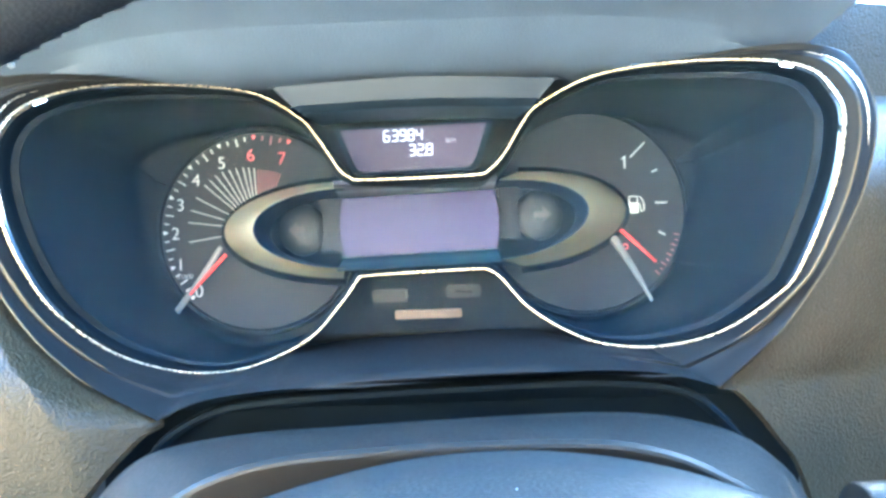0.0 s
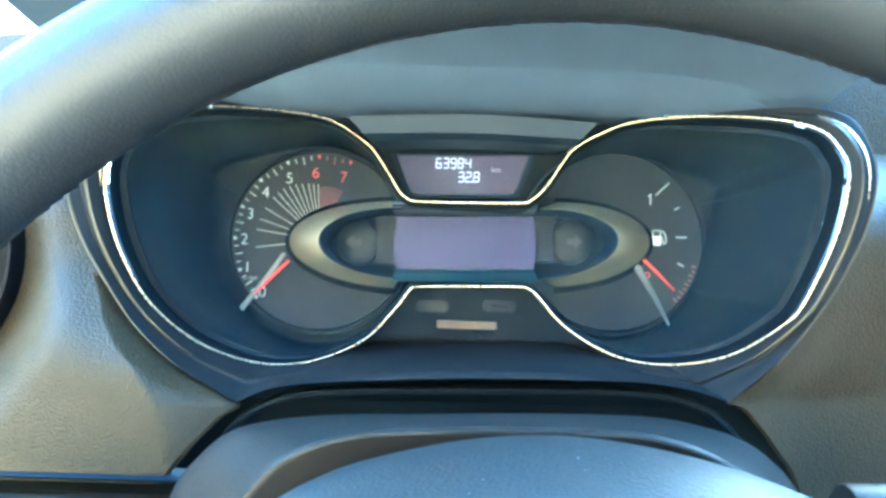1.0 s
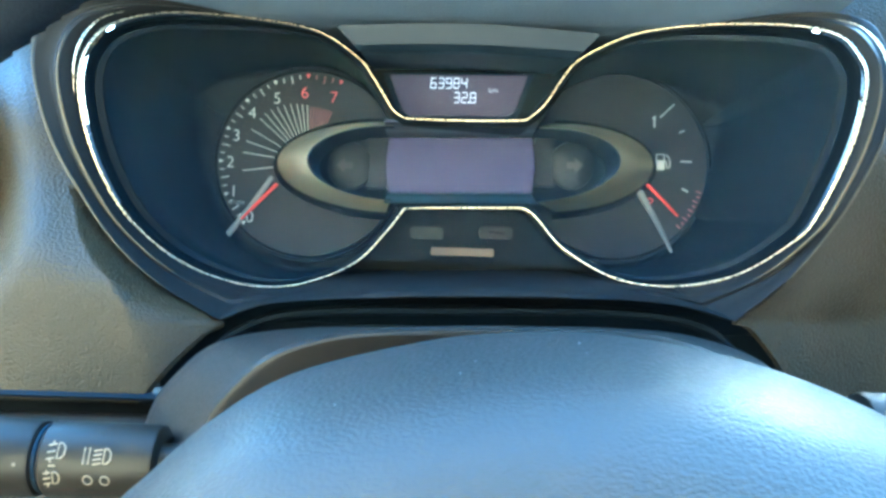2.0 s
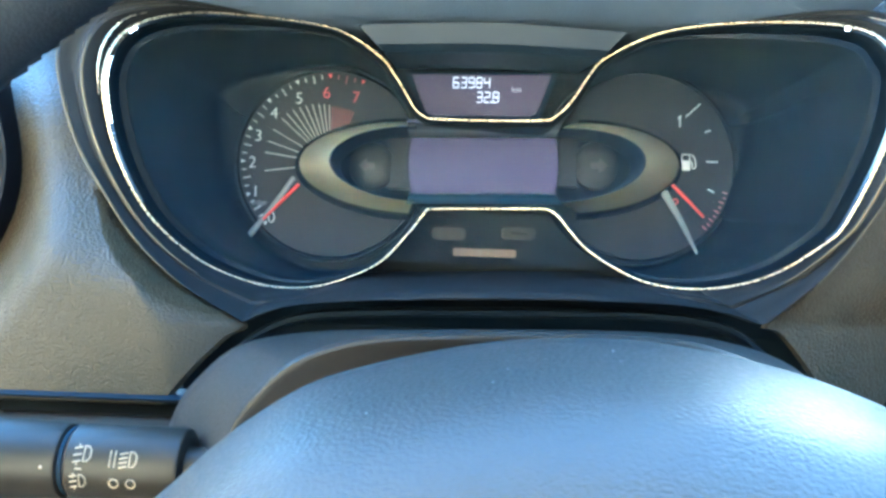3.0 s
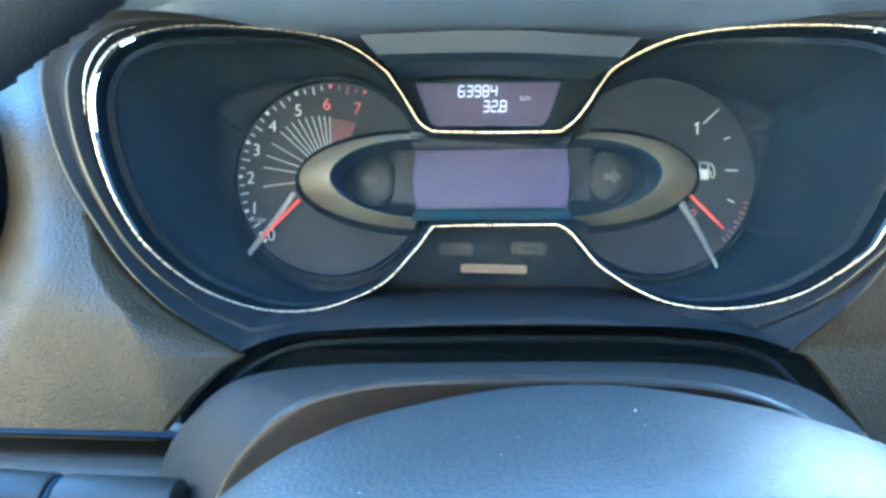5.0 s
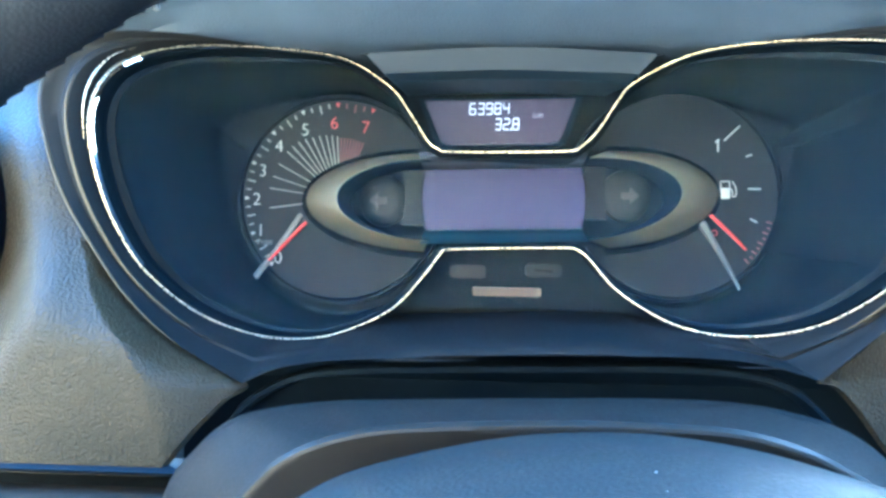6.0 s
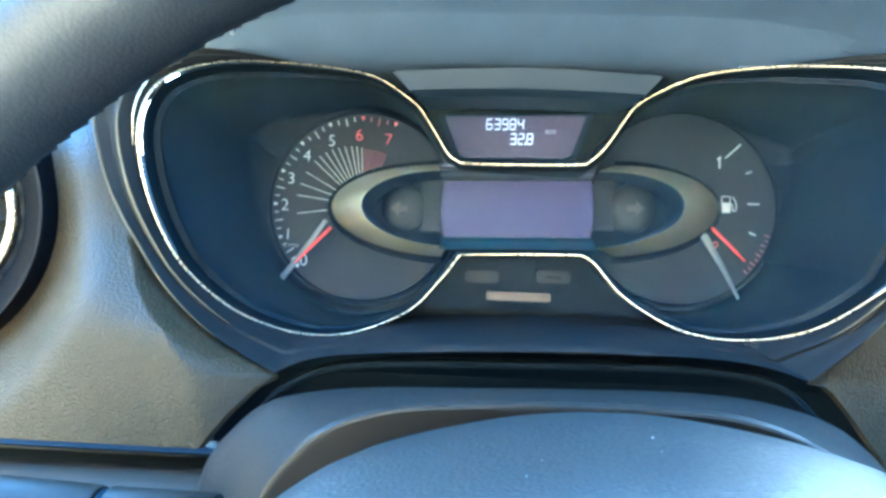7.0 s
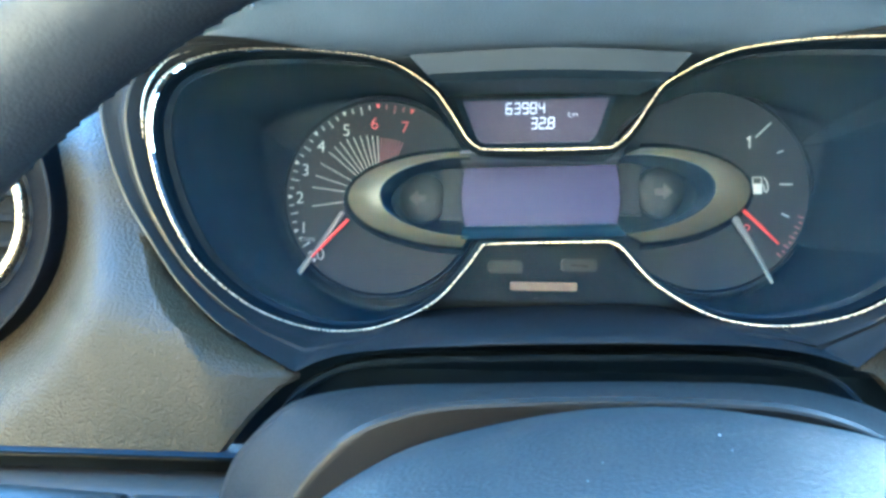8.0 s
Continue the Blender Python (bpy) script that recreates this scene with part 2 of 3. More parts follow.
for w, lip, spread in ((0.0, 0.0008, 0.0), (0.015, 0.0016, 0.0), (0.03, 0.0022, 0.0), (0.06, 0.0026, 0.01), (0.07, 0.0042, 0.04), (0.10, 0.0048, 0.06), (0.28, 0.0050, 0.11), (0.46, 0.0052, 0.17), (0.64, 0.0054, 0.23), (0.78, 0.0056, 0.28), (0.87, 0.0058, 0.32), (0.93, 0.006, 0.36), (0.965, 0.0062, 0.42), (0.985, 0.0064, 0.55), (0.996, 0.0066, 0.80), (1.0, 0.0068, 1.3)):
    q = LOOP - OUT * (lip * (0.45 + 0.55 * np.clip(room * 4, 0, 1)) + 0.030 * spread * room)[:, None]
    rows.append([(x, bow(x0) * (1 - w) + 0.0045 * w + 0.0006, z) for (x, z), (x0, z0) in zip(q, LOOP)])
part("bowl", loft(rows, closed=True), FACE, cluster)

# chrome line, broader at the outer flanks
width = np.array([0.00034 + 0.00022 * np.clip((abs(x - CX) - 0.112) / 0.016, 0, 1) ** 1.5 * np.clip((0.05 - abs(z - 0.008)) / 0.03, 0, 1) for x, z in LOOP])
chrome = [(x, bow(x) - 0.0004, z) for x, z in LOOP + OUT * (width * 0.6)[:, None]]
part("chrome_trim", tube(chrome, width, sides=18, closed=True, flat=0.7), CHROME, cluster, "thin polished chrome line round the dials")
for s in (-1, 1):
    tip = spline([(CX + s * 0.1289, 0.0481), (CX + s * 0.1356, 0.0439), (CX + s * 0.1404, 0.0358), (CX + s * 0.1424, 0.0265), (CX + s * 0.1421, 0.015)], 30)
    part("chrome_flare", tube([(x, bow(x) - 0.0012, z) for x, z in tip], [0.00006 + 0.0004 * math.sin(math.pi * k / 29) ** 1.4 for k in range(30)], sides=16, flat=0.6), CHROME, cluster)

# clear cover, a little behind the chrome line; its blue film paints in veiling haze
cover, tree, bsdf = nodes_of("hazy_clear_cover")
clear, blend, film = tree.nodes.new("ShaderNodeBsdfTransparent"), tree.nodes.new("ShaderNodeMixShader"), tree.nodes.new("ShaderNodeTexNoise")
film.inputs["Scale"].default_value, film.inputs["Detail"].default_value = 25.0, 6.0
amount = tree.nodes.new("ShaderNodeMapRange")
amount.inputs[3].default_value, amount.inputs[4].default_value = 0.0060, 0.0115
tree.links.new(tree.nodes.new("ShaderNodeTexCoord").outputs["Object"], film.inputs["Vector"])
tree.links.new(film.outputs[0], amount.inputs[0])
tree.links.new(amount.outputs[0], blend.inputs[0])
bsdf.inputs["Base Color"].default_value, bsdf.inputs["Roughness"].default_value = (0.46, 0.60, 0.72, 1), 0.6
tree.links.new(clear.outputs[0], blend.inputs[1]), tree.links.new(bsdf.outputs[0], blend.inputs[2])
tree.links.new(blend.outputs[0], tree.nodes["Material Output"].inputs[0])
rows = [[(x, bow(x) + 0.0035, z) for x in np.linspace(CX - 0.1385, CX + 0.1355, 50)] for z in np.linspace(-0.0535, 0.0535, 20)]
pane = loft(rows)
inside = np.concatenate([LOOP, LOOP[:1]])
low_edge, top_edge = spline([(CX - 0.09, -0.052), (CX - 0.06, -0.049), (CX, -0.046), (CX + 0.06, -0.045), (CX + 0.09, -0.048)], 40), 0.0500


def covered(x, z):
    """Within the chrome line, or in the notch above or below it."""
    a, b = inside[:-1], inside[1:]
    hit = ((a[:, 1] > z) != (b[:, 1] > z)) & (x < (b[:, 0] - a[:, 0]) * (z - a[:, 1]) / (b[:, 1] - a[:, 1] + 1e-12) + a[:, 0])
    return bool(hit.sum() % 2) or (abs(x - CX) < 0.06 and -0.044 < z < 0.044)


bmesh.ops.delete(pane, geom=[f for f in pane.faces if not covered(f.calc_center_median().x, f.calc_center_median().z)], context="FACES")
part("clear_cover", pane, cover, cluster, "clear cover with veiling haze put in as a thin film")

# dials
TACH, FUEL = (-0.066, 0.0015), (0.0775, 0.0040)
for name, (cx, cz), what in (("rev_counter", TACH, "charcoal rev counter dial with white figures"), ("fuel_gauge", FUEL, "charcoal fuel gauge dial with white marks")):
    dial = new(name)
    dial.parent = cluster
    dial["label"] = what
    dial.location = (0.0008, 0, 0.0002) if name == "rev_counter" else (-0.0006, 0, 0.0010)
    ring = [[(cx + r * math.cos(a), y, cz + r * math.sin(a)) for a in np.linspace(0, 2 * math.pi, 96, endpoint=False)] for r, y in ((0.0458, 0.0060), (0.0452, 0.0004), (0.0440, 0.0003), (0.0431, 0.0012))]
    part("groove", loft(ring, closed=True), FACE, dial)
    part("dial_plate", prism(ellipse(cx, cz, 0.0428, 0.0428, 96), -0.0004, 0.006, 0.0004), DISC, dial)
    if name == "rev_counter":
        tach = dial
    else:
        fuel = dial


def on_tach(n, r):
    a = radians(224 - 22 * n)
    return TACH[0] + r * math.cos(a), TACH[1] + r * math.sin(a)


SPOTS = [(-0.0925, -0.0245), (-0.1003, -0.0127), (-0.1022, 0.0008), (-0.0998, 0.0132), (-0.0928, 0.0238), (-0.0815, 0.031), (-0.0688, 0.034), (-0.0552, 0.0322)]
for n, (x, z) in enumerate(SPOTS):
    letters(str(n), x, z, 0.0076, RED if n > 5 else WHITE, tach)
for k in range(29):
    n = k / 4
    m = RED_DIM if n >= 6 else WHITE
    if k % 4 == 0:
        (x0, z0), (x1, z1) = on_tach(n, 0.0414), on_tach(n, 0.0396)
        part("mark", stroke(x0, z0, x1, z1, 0.0017, taper=0.1), RED if n >= 6 else WHITE, tach, smooth=False)
    else:
        (x0, z0), (x1, z1) = on_tach(n, 0.0412), on_tach(n, 0.0376 if k % 4 == 2 else 0.0392)
        part("tick", stroke(x0, z0, x1, z1, 0.00035), m, tach, smooth=False)
RAYS = [(188, 0), (172, 0), (162, 0), (151, 0), (139, 0), (133, 0), (127, 0), (121, 0), (115, 0), (109, 0), (103, 0), (98, 0), (93, 0)] + [(89.5 - 3.1 * k, 1) for k in range(8)]
for a, red in RAYS:
    d = (math.cos(radians(a)), math.sin(radians(a)))
    r = 0.006
    while ((TACH[0] + r * d[0] + 0.0260) / 0.0562) ** 2 + ((TACH[1] + r * d[1]) / 0.0242) ** 2 < 1 and r < 0.026:
        r += 0.0004
    end = 0.0262 if red else 0.0308 - 0.004 * max(0, (130 - a) / 40)
    if end - r > 0.002:
        part("ray", stroke(TACH[0] + r * d[0], TACH[1] + r * d[1], TACH[0] + end * d[0], TACH[1] + end * d[1], 0.00023), RED_DIM if red else WHITE, tach, smooth=False)
letters("x1000", -0.0985, -0.0178, 0.0028, GREY, tach, name="legend")

# fuel marks
letters("1", 0.0952, 0.0245, 0.0082, WHITE, fuel)
part("flag", stroke(0.0957, 0.0274, 0.0942, 0.0262, 0.0006), WHITE, fuel, smooth=False)
for x0, z0, x1, z1 in ((0.0978, 0.027, 0.1042, 0.0332), (0.1068, 0.0202, 0.1092, 0.0212), (0.1078, 0.0068, 0.113, 0.0068), (0.1088, -0.0058, 0.1116, -0.0072)):
    part("tick", stroke(x0, z0, x1, z1, 0.0005), WHITE, fuel, smooth=False)
for k in range(9):
    a = radians(-16 - 3.3 * k)
    r0 = 0.0405 if k % 2 else 0.0395
    part("tick", stroke(FUEL[0] + r0 * math.cos(a), FUEL[1] + r0 * math.sin(a), FUEL[0] + 0.0418 * math.cos(a), FUEL[1] + 0.0418 * math.sin(a), 0.0004), RED_DIM, fuel, smooth=False)
part("reserve_mark", tube([(0.0942 + 0.0011 * math.cos(a), -0.0009, -0.0118 + 0.0011 * math.sin(a)) for a in np.linspace(0, 2 * math.pi, 16, endpoint=False)], [0.00022] * 16, 6, closed=True), RED, fuel)
pump = new("pump_symbol")
pump.parent = fuel
part("pump_body", prism(rounded(0.0984, 0.0048, 0.0040, 0.0044, 0.0003), -0.0012, -0.0006), WHITE, pump, smooth=False)
part("pump_window", tube([(x, -0.0009, z) for x, z in ((0.0966, 0.0068), (0.0966, 0.0098), (0.1002, 0.0098), (0.1002, 0.0068))], [0.00025] * 4, 6), WHITE, pump)
hose = spline([(0.1006, 0.0068), (0.1013, 0.0058), (0.1014, 0.0040), (0.1022, 0.0034), (0.1029, 0.0044), (0.1028, 0.0068), (0.1022, 0.0084), (0.1011, 0.0098)], 24)
part("pump_hose", tube([(x, -0.0009, z) for x, z in hose], [0.00024] * 24, 6), WHITE, pump)


def needle(parent, base, tip, tail0, tail1, hook, wide, thin):
    hand = new("needle")
    hand.parent = parent
    hand["label"] = "red needle with a grey streak for the reflection beside it"
    part("pointer", tube([(*base[:1], -0.0045, base[1]), ((base[0] + tip[0]) / 2, -0.005, (base[1] + tip[1]) / 2), (tip[0], -0.0042, tip[1])], [0.0008, 0.00075, 0.0005], 8), NEEDLE, hand)
    # grey streak built in place of a reflection that shifts with the eye
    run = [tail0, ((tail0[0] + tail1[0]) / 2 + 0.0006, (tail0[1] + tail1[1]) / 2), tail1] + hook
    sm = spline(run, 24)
    part("reflection_streak", tube([(x, -0.0018, z) for x, z in sm], [wide + (thin - wide) * k / 23 for k in range(24)], 8, flat=0.5), STREAK, hand)


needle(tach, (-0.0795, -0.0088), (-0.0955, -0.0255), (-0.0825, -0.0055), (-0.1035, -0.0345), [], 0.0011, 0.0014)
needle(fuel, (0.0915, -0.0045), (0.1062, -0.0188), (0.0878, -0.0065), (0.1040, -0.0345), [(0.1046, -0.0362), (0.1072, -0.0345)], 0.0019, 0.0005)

# oval eye between the dials: two crescents that rise from the dials to the rim of a deep recess
eye = new("oval_surround")
eye.parent = cluster


def arc(side, a, b, x0, z0, z1, start, end, n=72):
    """Half an oval that bulges to one side (-1 left, 1 right) from x0; its middle drifts from z0 at the ends to z1 at the tip."""
    out = []
    for t in np.linspace(radians(start), radians(end), n):
        c = math.cos(t)
        out.append((x0 + side * a * c, z0 + (z1 - z0) * max(0.0, c) + b * math.sin(t)))
    return out


OUTER = {-1: (0.0520, 0.0206, -0.0260, 0.0000, 0.0006), 1: (0.0460, 0.0201, 0.0465, 0.0021, 0.0044)}
INNER = {-1: (0.0380, 0.0160, -0.0230, -0.0004, 0.0000), 1: (0.0370, 0.0158, 0.0363, 0.0006, 0.0034)}
for s in (-1, 1):
    lip, rim_line = [np.array(arc(s, *shape[s], -88, 88)) for shape in (OUTER, INNER)]
    foot = np.array(arc(s, OUTER[s][0] + 0.0036, OUTER[s][1] + 0.0030, *OUTER[s][2:], -88, 88))
    well = np.array(arc(s, INNER[s][0] - 0.0006, INNER[s][1] - 0.0004, *INNER[s][2:], -88, 88))
    part("outer_edge", loft([[(x, y, z) for x, z in q] for q, y in ((foot, 0.001), (foot, -0.0012), (foot * 0.3 + lip * 0.7, -0.0030), (lip, -0.0085))]), FACE, eye)
    rows = [[(x, -0.0085 - 0.0195 * w - 0.0022 * math.sin(math.pi * w), z) for x, z in lip + (rim_line - lip) * w] for w in (0.0, 0.03, 0.12, 0.3, 0.5, 0.7, 0.88, 0.97, 1.0)]
    part("crescent", loft(rows), CHAMPAGNE, eye, "satin champagne crescent")
    part("well", loft([[(x, y, z) for x, z in q] for q, y in ((rim_line, -0.0280), (well, -0.0276), (well, -0.012), (well, 0.0005))]), GAP, eye)
part("recess", prism(rounded(0.006, 0.0015, 0.145, 0.038, 0.012), 0.0, 0.002), GAP, eye)
for s, cx, ax, cz in ((-1, -0.0460, -0.0478, 0.0010), (1, 0.0566, 0.0578, 0.0042)):
    lamp = new("indicator_lamp")
    lamp.parent = eye
    dome = [[(cx + r * 0.0104 * math.cos(a), y, cz + r * 0.0112 * math.sin(a)) for a in np.linspace(0, 2 * math.pi, 40, endpoint=False)] for r, y in ((1.0, -0.0006), (0.98, -0.0018), (0.85, -0.0025), (0.55, -0.0030), (0.02, -0.0032))]
    part("lens", loft(dome, closed=True), TILE, lamp)
    arrow = [(ax + s * 0.0042, cz), (ax + s * 0.0004, cz + 0.0034), (ax + s * 0.0004, cz + 0.0014), (ax - s * 0.0034, cz + 0.0014), (ax - s * 0.0034, cz - 0.0014), (ax + s * 0.0004, cz - 0.0014), (ax + s * 0.0004, cz - 0.0034)]
    part("arrow", prism(arrow, -0.0036, -0.0028), ARROW, lamp, smooth=False)
    edge = [(cx - s * (0.0082 + 0.0012 * (1 - (k / 6 - 1) ** 2)), cz + 0.0012 + 0.0115 * (k / 6 - 1)) for k in range(13)]
    post = edge + [(cx - s * 0.0178, z) for x, z in edge[::-1]]
    part("cheek", prism(post, -0.0060, 0.0, 0.0007), CHEEK, lamp)

# centre screen, a barrel-sided pane that leans with the eye
screen = new("centre_screen")
screen.parent = cluster
screen.matrix_local = pose(0.0050, 0, 0.0014, 0, -1.5, 0)
side = [(0.0318 + 0.0016 * (1 - (2 * k / 12 - 1) ** 2), -0.0122 + 0.0246 * k / 12) for k in range(13)]
outline = side + [(-x, z) for x, z in side[::-1]]
part("screen_frame", prism([(x * 1.03, z * 1.09) for x, z in outline], -0.0105, 0.0, 0.0008), FACE, screen)
part("screen_glass", prism(outline, -0.0120, -0.009, 0.0005), LCD, screen, "unlit liquid crystal screen given a faint violet glow")
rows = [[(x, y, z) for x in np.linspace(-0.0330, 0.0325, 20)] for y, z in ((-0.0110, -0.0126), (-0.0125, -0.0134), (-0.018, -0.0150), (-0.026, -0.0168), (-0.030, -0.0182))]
part("screen_sill", loft(rows), SILL, screen, "glossy dark sill under the screen, teal reflection in its colour")
rows = [[(x, y, z) for x in np.linspace(-0.0330, 0.0325, 20)] for y, z in ((-0.0110, 0.0128), (-0.0125, 0.0136), (-0.020, 0.0142), (-0.027, 0.0150), (-0.0290, 0.0164), (-0.0285, 0.0178))]
part("screen_brow", loft(rows), BROW, screen)

# trip display above
trip = new("trip_display")
trip.parent = cluster
trip.matrix_local = pose(0.0033, 0, 0.0445, 0, -1.2, 0) @ pose(-0.003, 0, -0.0445)
TRAP = [(-0.029, 0.0446), (-0.0236, 0.0298), (-0.0222, 0.0272), (-0.0195, 0.0258), (0.0255, 0.0258), (0.028, 0.0272), (0.0295, 0.0298), (0.035, 0.0446)]
part("display_frame", prism([(0.003 + (x - 0.003) * 1.1, 0.036 + (z - 0.036) * 1.14) for x, z in TRAP], -0.0006, 0.002, 0.0004), GAP, trip)
part("display_glass", prism(TRAP, -0.0012, 0.0), TRIP_GLASS, trip, "violet lit trip display", smooth=False)
SEGMENTS = {"0": "abcdef", "2": "abged", "3": "abgcd", "4": "fgbc", "6": "afgedc", "8": "abcdefg", "9": "abfgcd"}


def seven(char, x, z, w, h, parent):
    """A seven-segment figure, each lit segment a bar."""
    t, lean = h * 0.078, 0.06
    spots = {"a": (0, h, w, h), "g": (0, h / 2, w, h / 2), "d": (0, 0, w, 0), "f": (0, h / 2, 0, h), "b": (w, h / 2, w, h), "e": (0, 0, 0, h / 2), "c": (w, 0, w, h / 2)}
    figure = new("figure")
    figure.parent = parent
    for k in SEGMENTS[char]:
        x0, z0, x1, z1 = spots[k]
        d = np.array((x1 - x0, z1 - z0))
        d = d / np.linalg.norm(d) * t * 0.35
        part("segment", stroke(x + x0 + d[0] + lean * z0, z + z0 + d[1], x + x1 - d[0] + lean * z1, z + z1 - d[1], t, y=-0.0019, depth=0.0005), LCD_LIT, figure, smooth=False)


for k, c in enumerate("63984"):
    seven(c, -0.0101 + 0.00355 * k, 0.0386, 0.0024, 0.0046, trip)
for k, c in enumerate("328"):
    seven(c, 0.0007 + 0.00355 * k + (0.0004 if k == 2 else 0), 0.0319, 0.0024, 0.0046, trip)
part("point", prism(rounded(0.0075, 0.032, 0.0007, 0.0007, 0.0001), -0.0019, -0.0014), LCD_LIT, trip, smooth=False)
letters("km", 0.0190, 0.0376, 0.0037, LCD_LIT, trip, y=-0.0019, name="unit")

# warning tiles below
part("warning_bar", prism(rounded(0.0073, -0.0372, 0.029, 0.0036, 0.0006), -0.0008, 0.002, 0.0002), AMBER, cluster, "pale brown warning bar")
for cx, cz in ((-0.0095, -0.0288), (0.0228, -0.0278)):
    part("warning_tile", prism(rounded(cx, cz, 0.0155, 0.0055, 0.0018), -0.0006, 0.002, 0.0003), BLANK, cluster)
part("tile_sign", stroke(0.019, -0.0276, 0.0265, -0.0282, 0.0008, y=-0.0010), FACE, cluster)

# ---- bezel round the cluster ----
dash = thing("dashboard", "black grained dashboard with a hood over the instruments", "dashboard")
RIGHT = [(0.0965, 0.0532), (0.122, 0.0535), (0.143, 0.0515), (0.1540, 0.0450), (0.1600, 0.0280), (0.1560, 0.0080), (0.1500, -0.0060), (0.1410, -0.0215), (0.1270, -0.0402), (0.1150, -0.0515), (0.1045, -0.0602)]
LEFT = [(-0.0812, 0.0544), (-0.110, 0.0545), (-0.1345, 0.0515), (-0.1475, 0.0440), (-0.1522, 0.0290), (-0.1490, 0.0120), (-0.1430, -0.0040), (-0.1330, -0.0205), (-0.1200, -0.0382), (-0.1025, -0.0535), (-0.0812, -0.0655)]
EDGE_Y = -0.080
inner_line, outer_line, sunk = [], [], []
for x, z in spline([(CX - x, z) for x, z in LEFT_SIDE[7:17]], 70):
    inner_line.append((x, bow(x) + 0.0012, z)), sunk.append(0.0)
outer_line += list(spline(LEFT, 70))
bottom = spline([(-0.0812, -0.0655), (-0.0737, -0.0619), (-0.0643, -0.0590), (-0.0493, -0.0572), (-0.0151, -0.0551), (0.0243, -0.0538), (0.0602, -0.0536), (0.0779, -0.0543), (0.0920, -0.0565), (0.1045, -0.0602)], 100)[1:-1]
for x, z in bottom:
    xi = CX + 0.0862 * (x - 0.012) / 0.0935
    zc = np.interp(xi, [CX - 0.0884, CX - 0.0670, CX - 0.050, CX + 0.046, CX + 0.0631, CX + 0.0835], [-0.0530, -0.0531, -0.0465, -0.0430, -0.0463, -0.0485])
    k = np.clip((0.070 - abs(xi - CX)) / 0.045, 0, 1)
    k = k * k * (3 - 2 * k)
    inner_line.append((xi, (bow(xi) + 0.0012) * (1 - k) + 0.004 * k, zc - 0.0010)), sunk.append(k)
    outer_line.append((x, z))
for x, z in spline([(CX + x, z) for x, z in RIGHT_SIDE[7:17]], 70)[::-1]:
    inner_line.append((x, bow(x) + 0.0012, z)), sunk.append(0.0)
outer_line += list(spline(RIGHT, 70)[::-1])
ramp = [min(1.0, min(i, len(sunk) - 1 - i) / 24) for i in range(len(sunk))]
rows = []
for w, y_add, g in ((0.02, 0.0, 0.02), (0.14, 0.0008, 0.22), (0.26, -0.0020, 0.36), (0.36, -0.0036, 0.50), (0.46, -0.0030, 0.64), (0.56, 0.0, 0.82), (0.68, 0.0010, 0.95), (0.80, 0.0006, 0.99), (0.93, 0.0, 1.0), (0.98, 0.0004, 1.0), (1.0, 0.0020, 1.0), (1.0, 0.014, 1.0)):
    row = []
    for (xi, yi, zi), (xo, zo), k, e in zip(inner_line, outer_line, sunk, ramp):
        f = w * (1 - k) + g * k
        row.append((xi + (xo - xi) * w, yi + (EDGE_Y - yi) * f * e + y_add * e * (1 - 0.8 * k), zi + (zo - zi) * w))
    rows.append(row)
part("bezel", loft(rows), BEZEL, dash, "satin black bezel round the instruments")

# added beads on the bezel's flanks; their gold paints in reflected highlights
HIGHLIGHT_BEAD = surface("gold_highlight_bead", (0.045, 0.033, 0.015), 0.36, spec=0.2)
for w, half in ((0.985, 0.0004), (0.40, 0.0006)):
    for a, b in ((24, 62), (len(inner_line) - 62, len(inner_line) - 24)):
        line = []
        for i in range(a, b):
            (xi, yi, zi), (xo, zo) = inner_line[i], outer_line[i]
            f = w * ramp[i]
            line.append((xi + (xo - xi) * w, yi + (EDGE_Y - yi) * f - (0.0036 * ramp[i] if w < 0.5 else 0.0002), zi + (zo - zi) * w))
        part("bead", tube(line, [half * math.sin(math.pi * (k + 0.5) / len(line)) ** 0.6 for k in range(len(line))], 14, flat=0.7), HIGHLIGHT_BEAD, dash, "bead on the bezel with a gold highlight in its colour")

# visor lip over the trip display
rows = []
for pts, y0 in (([(-0.050, 0.0518), (-0.041, 0.0526), (0.006, 0.0545), (0.052, 0.0526), (0.062, 0.0518)], -0.047), ([(-0.0465, 0.0510), (-0.041, 0.0518), (0.006, 0.0538), (0.052, 0.0518), (0.0585, 0.0510)], -0.050), ([(-0.040, 0.0445), (-0.036, 0.0450), (0.006, 0.0462), (0.048, 0.0450), (0.0525, 0.0445)], -0.047),
                ([(-0.0375, 0.0425), (-0.034, 0.0430), (0.006, 0.0442), (0.046, 0.0430), (0.0505, 0.0425)], -0.042), ([(-0.036, 0.0462), (-0.032, 0.0468), (0.006, 0.0478), (0.044, 0.0468), (0.047, 0.0462)], -0.001)):
    rows.append([(x, y0, z) for x, z in spline(pts, 40)])
part("visor_lip", loft(rows[:4]), TRIM, dash, "grey lip of the display visor")
# underside coloured lighter than the lip, to offset the shade it lies in
part("visor_underside", loft(rows[3:]), LIFTED_UNDERSIDE, dash)

# ---- hood over the cluster ----
us = np.linspace(-1, 1, 60)
rows = []
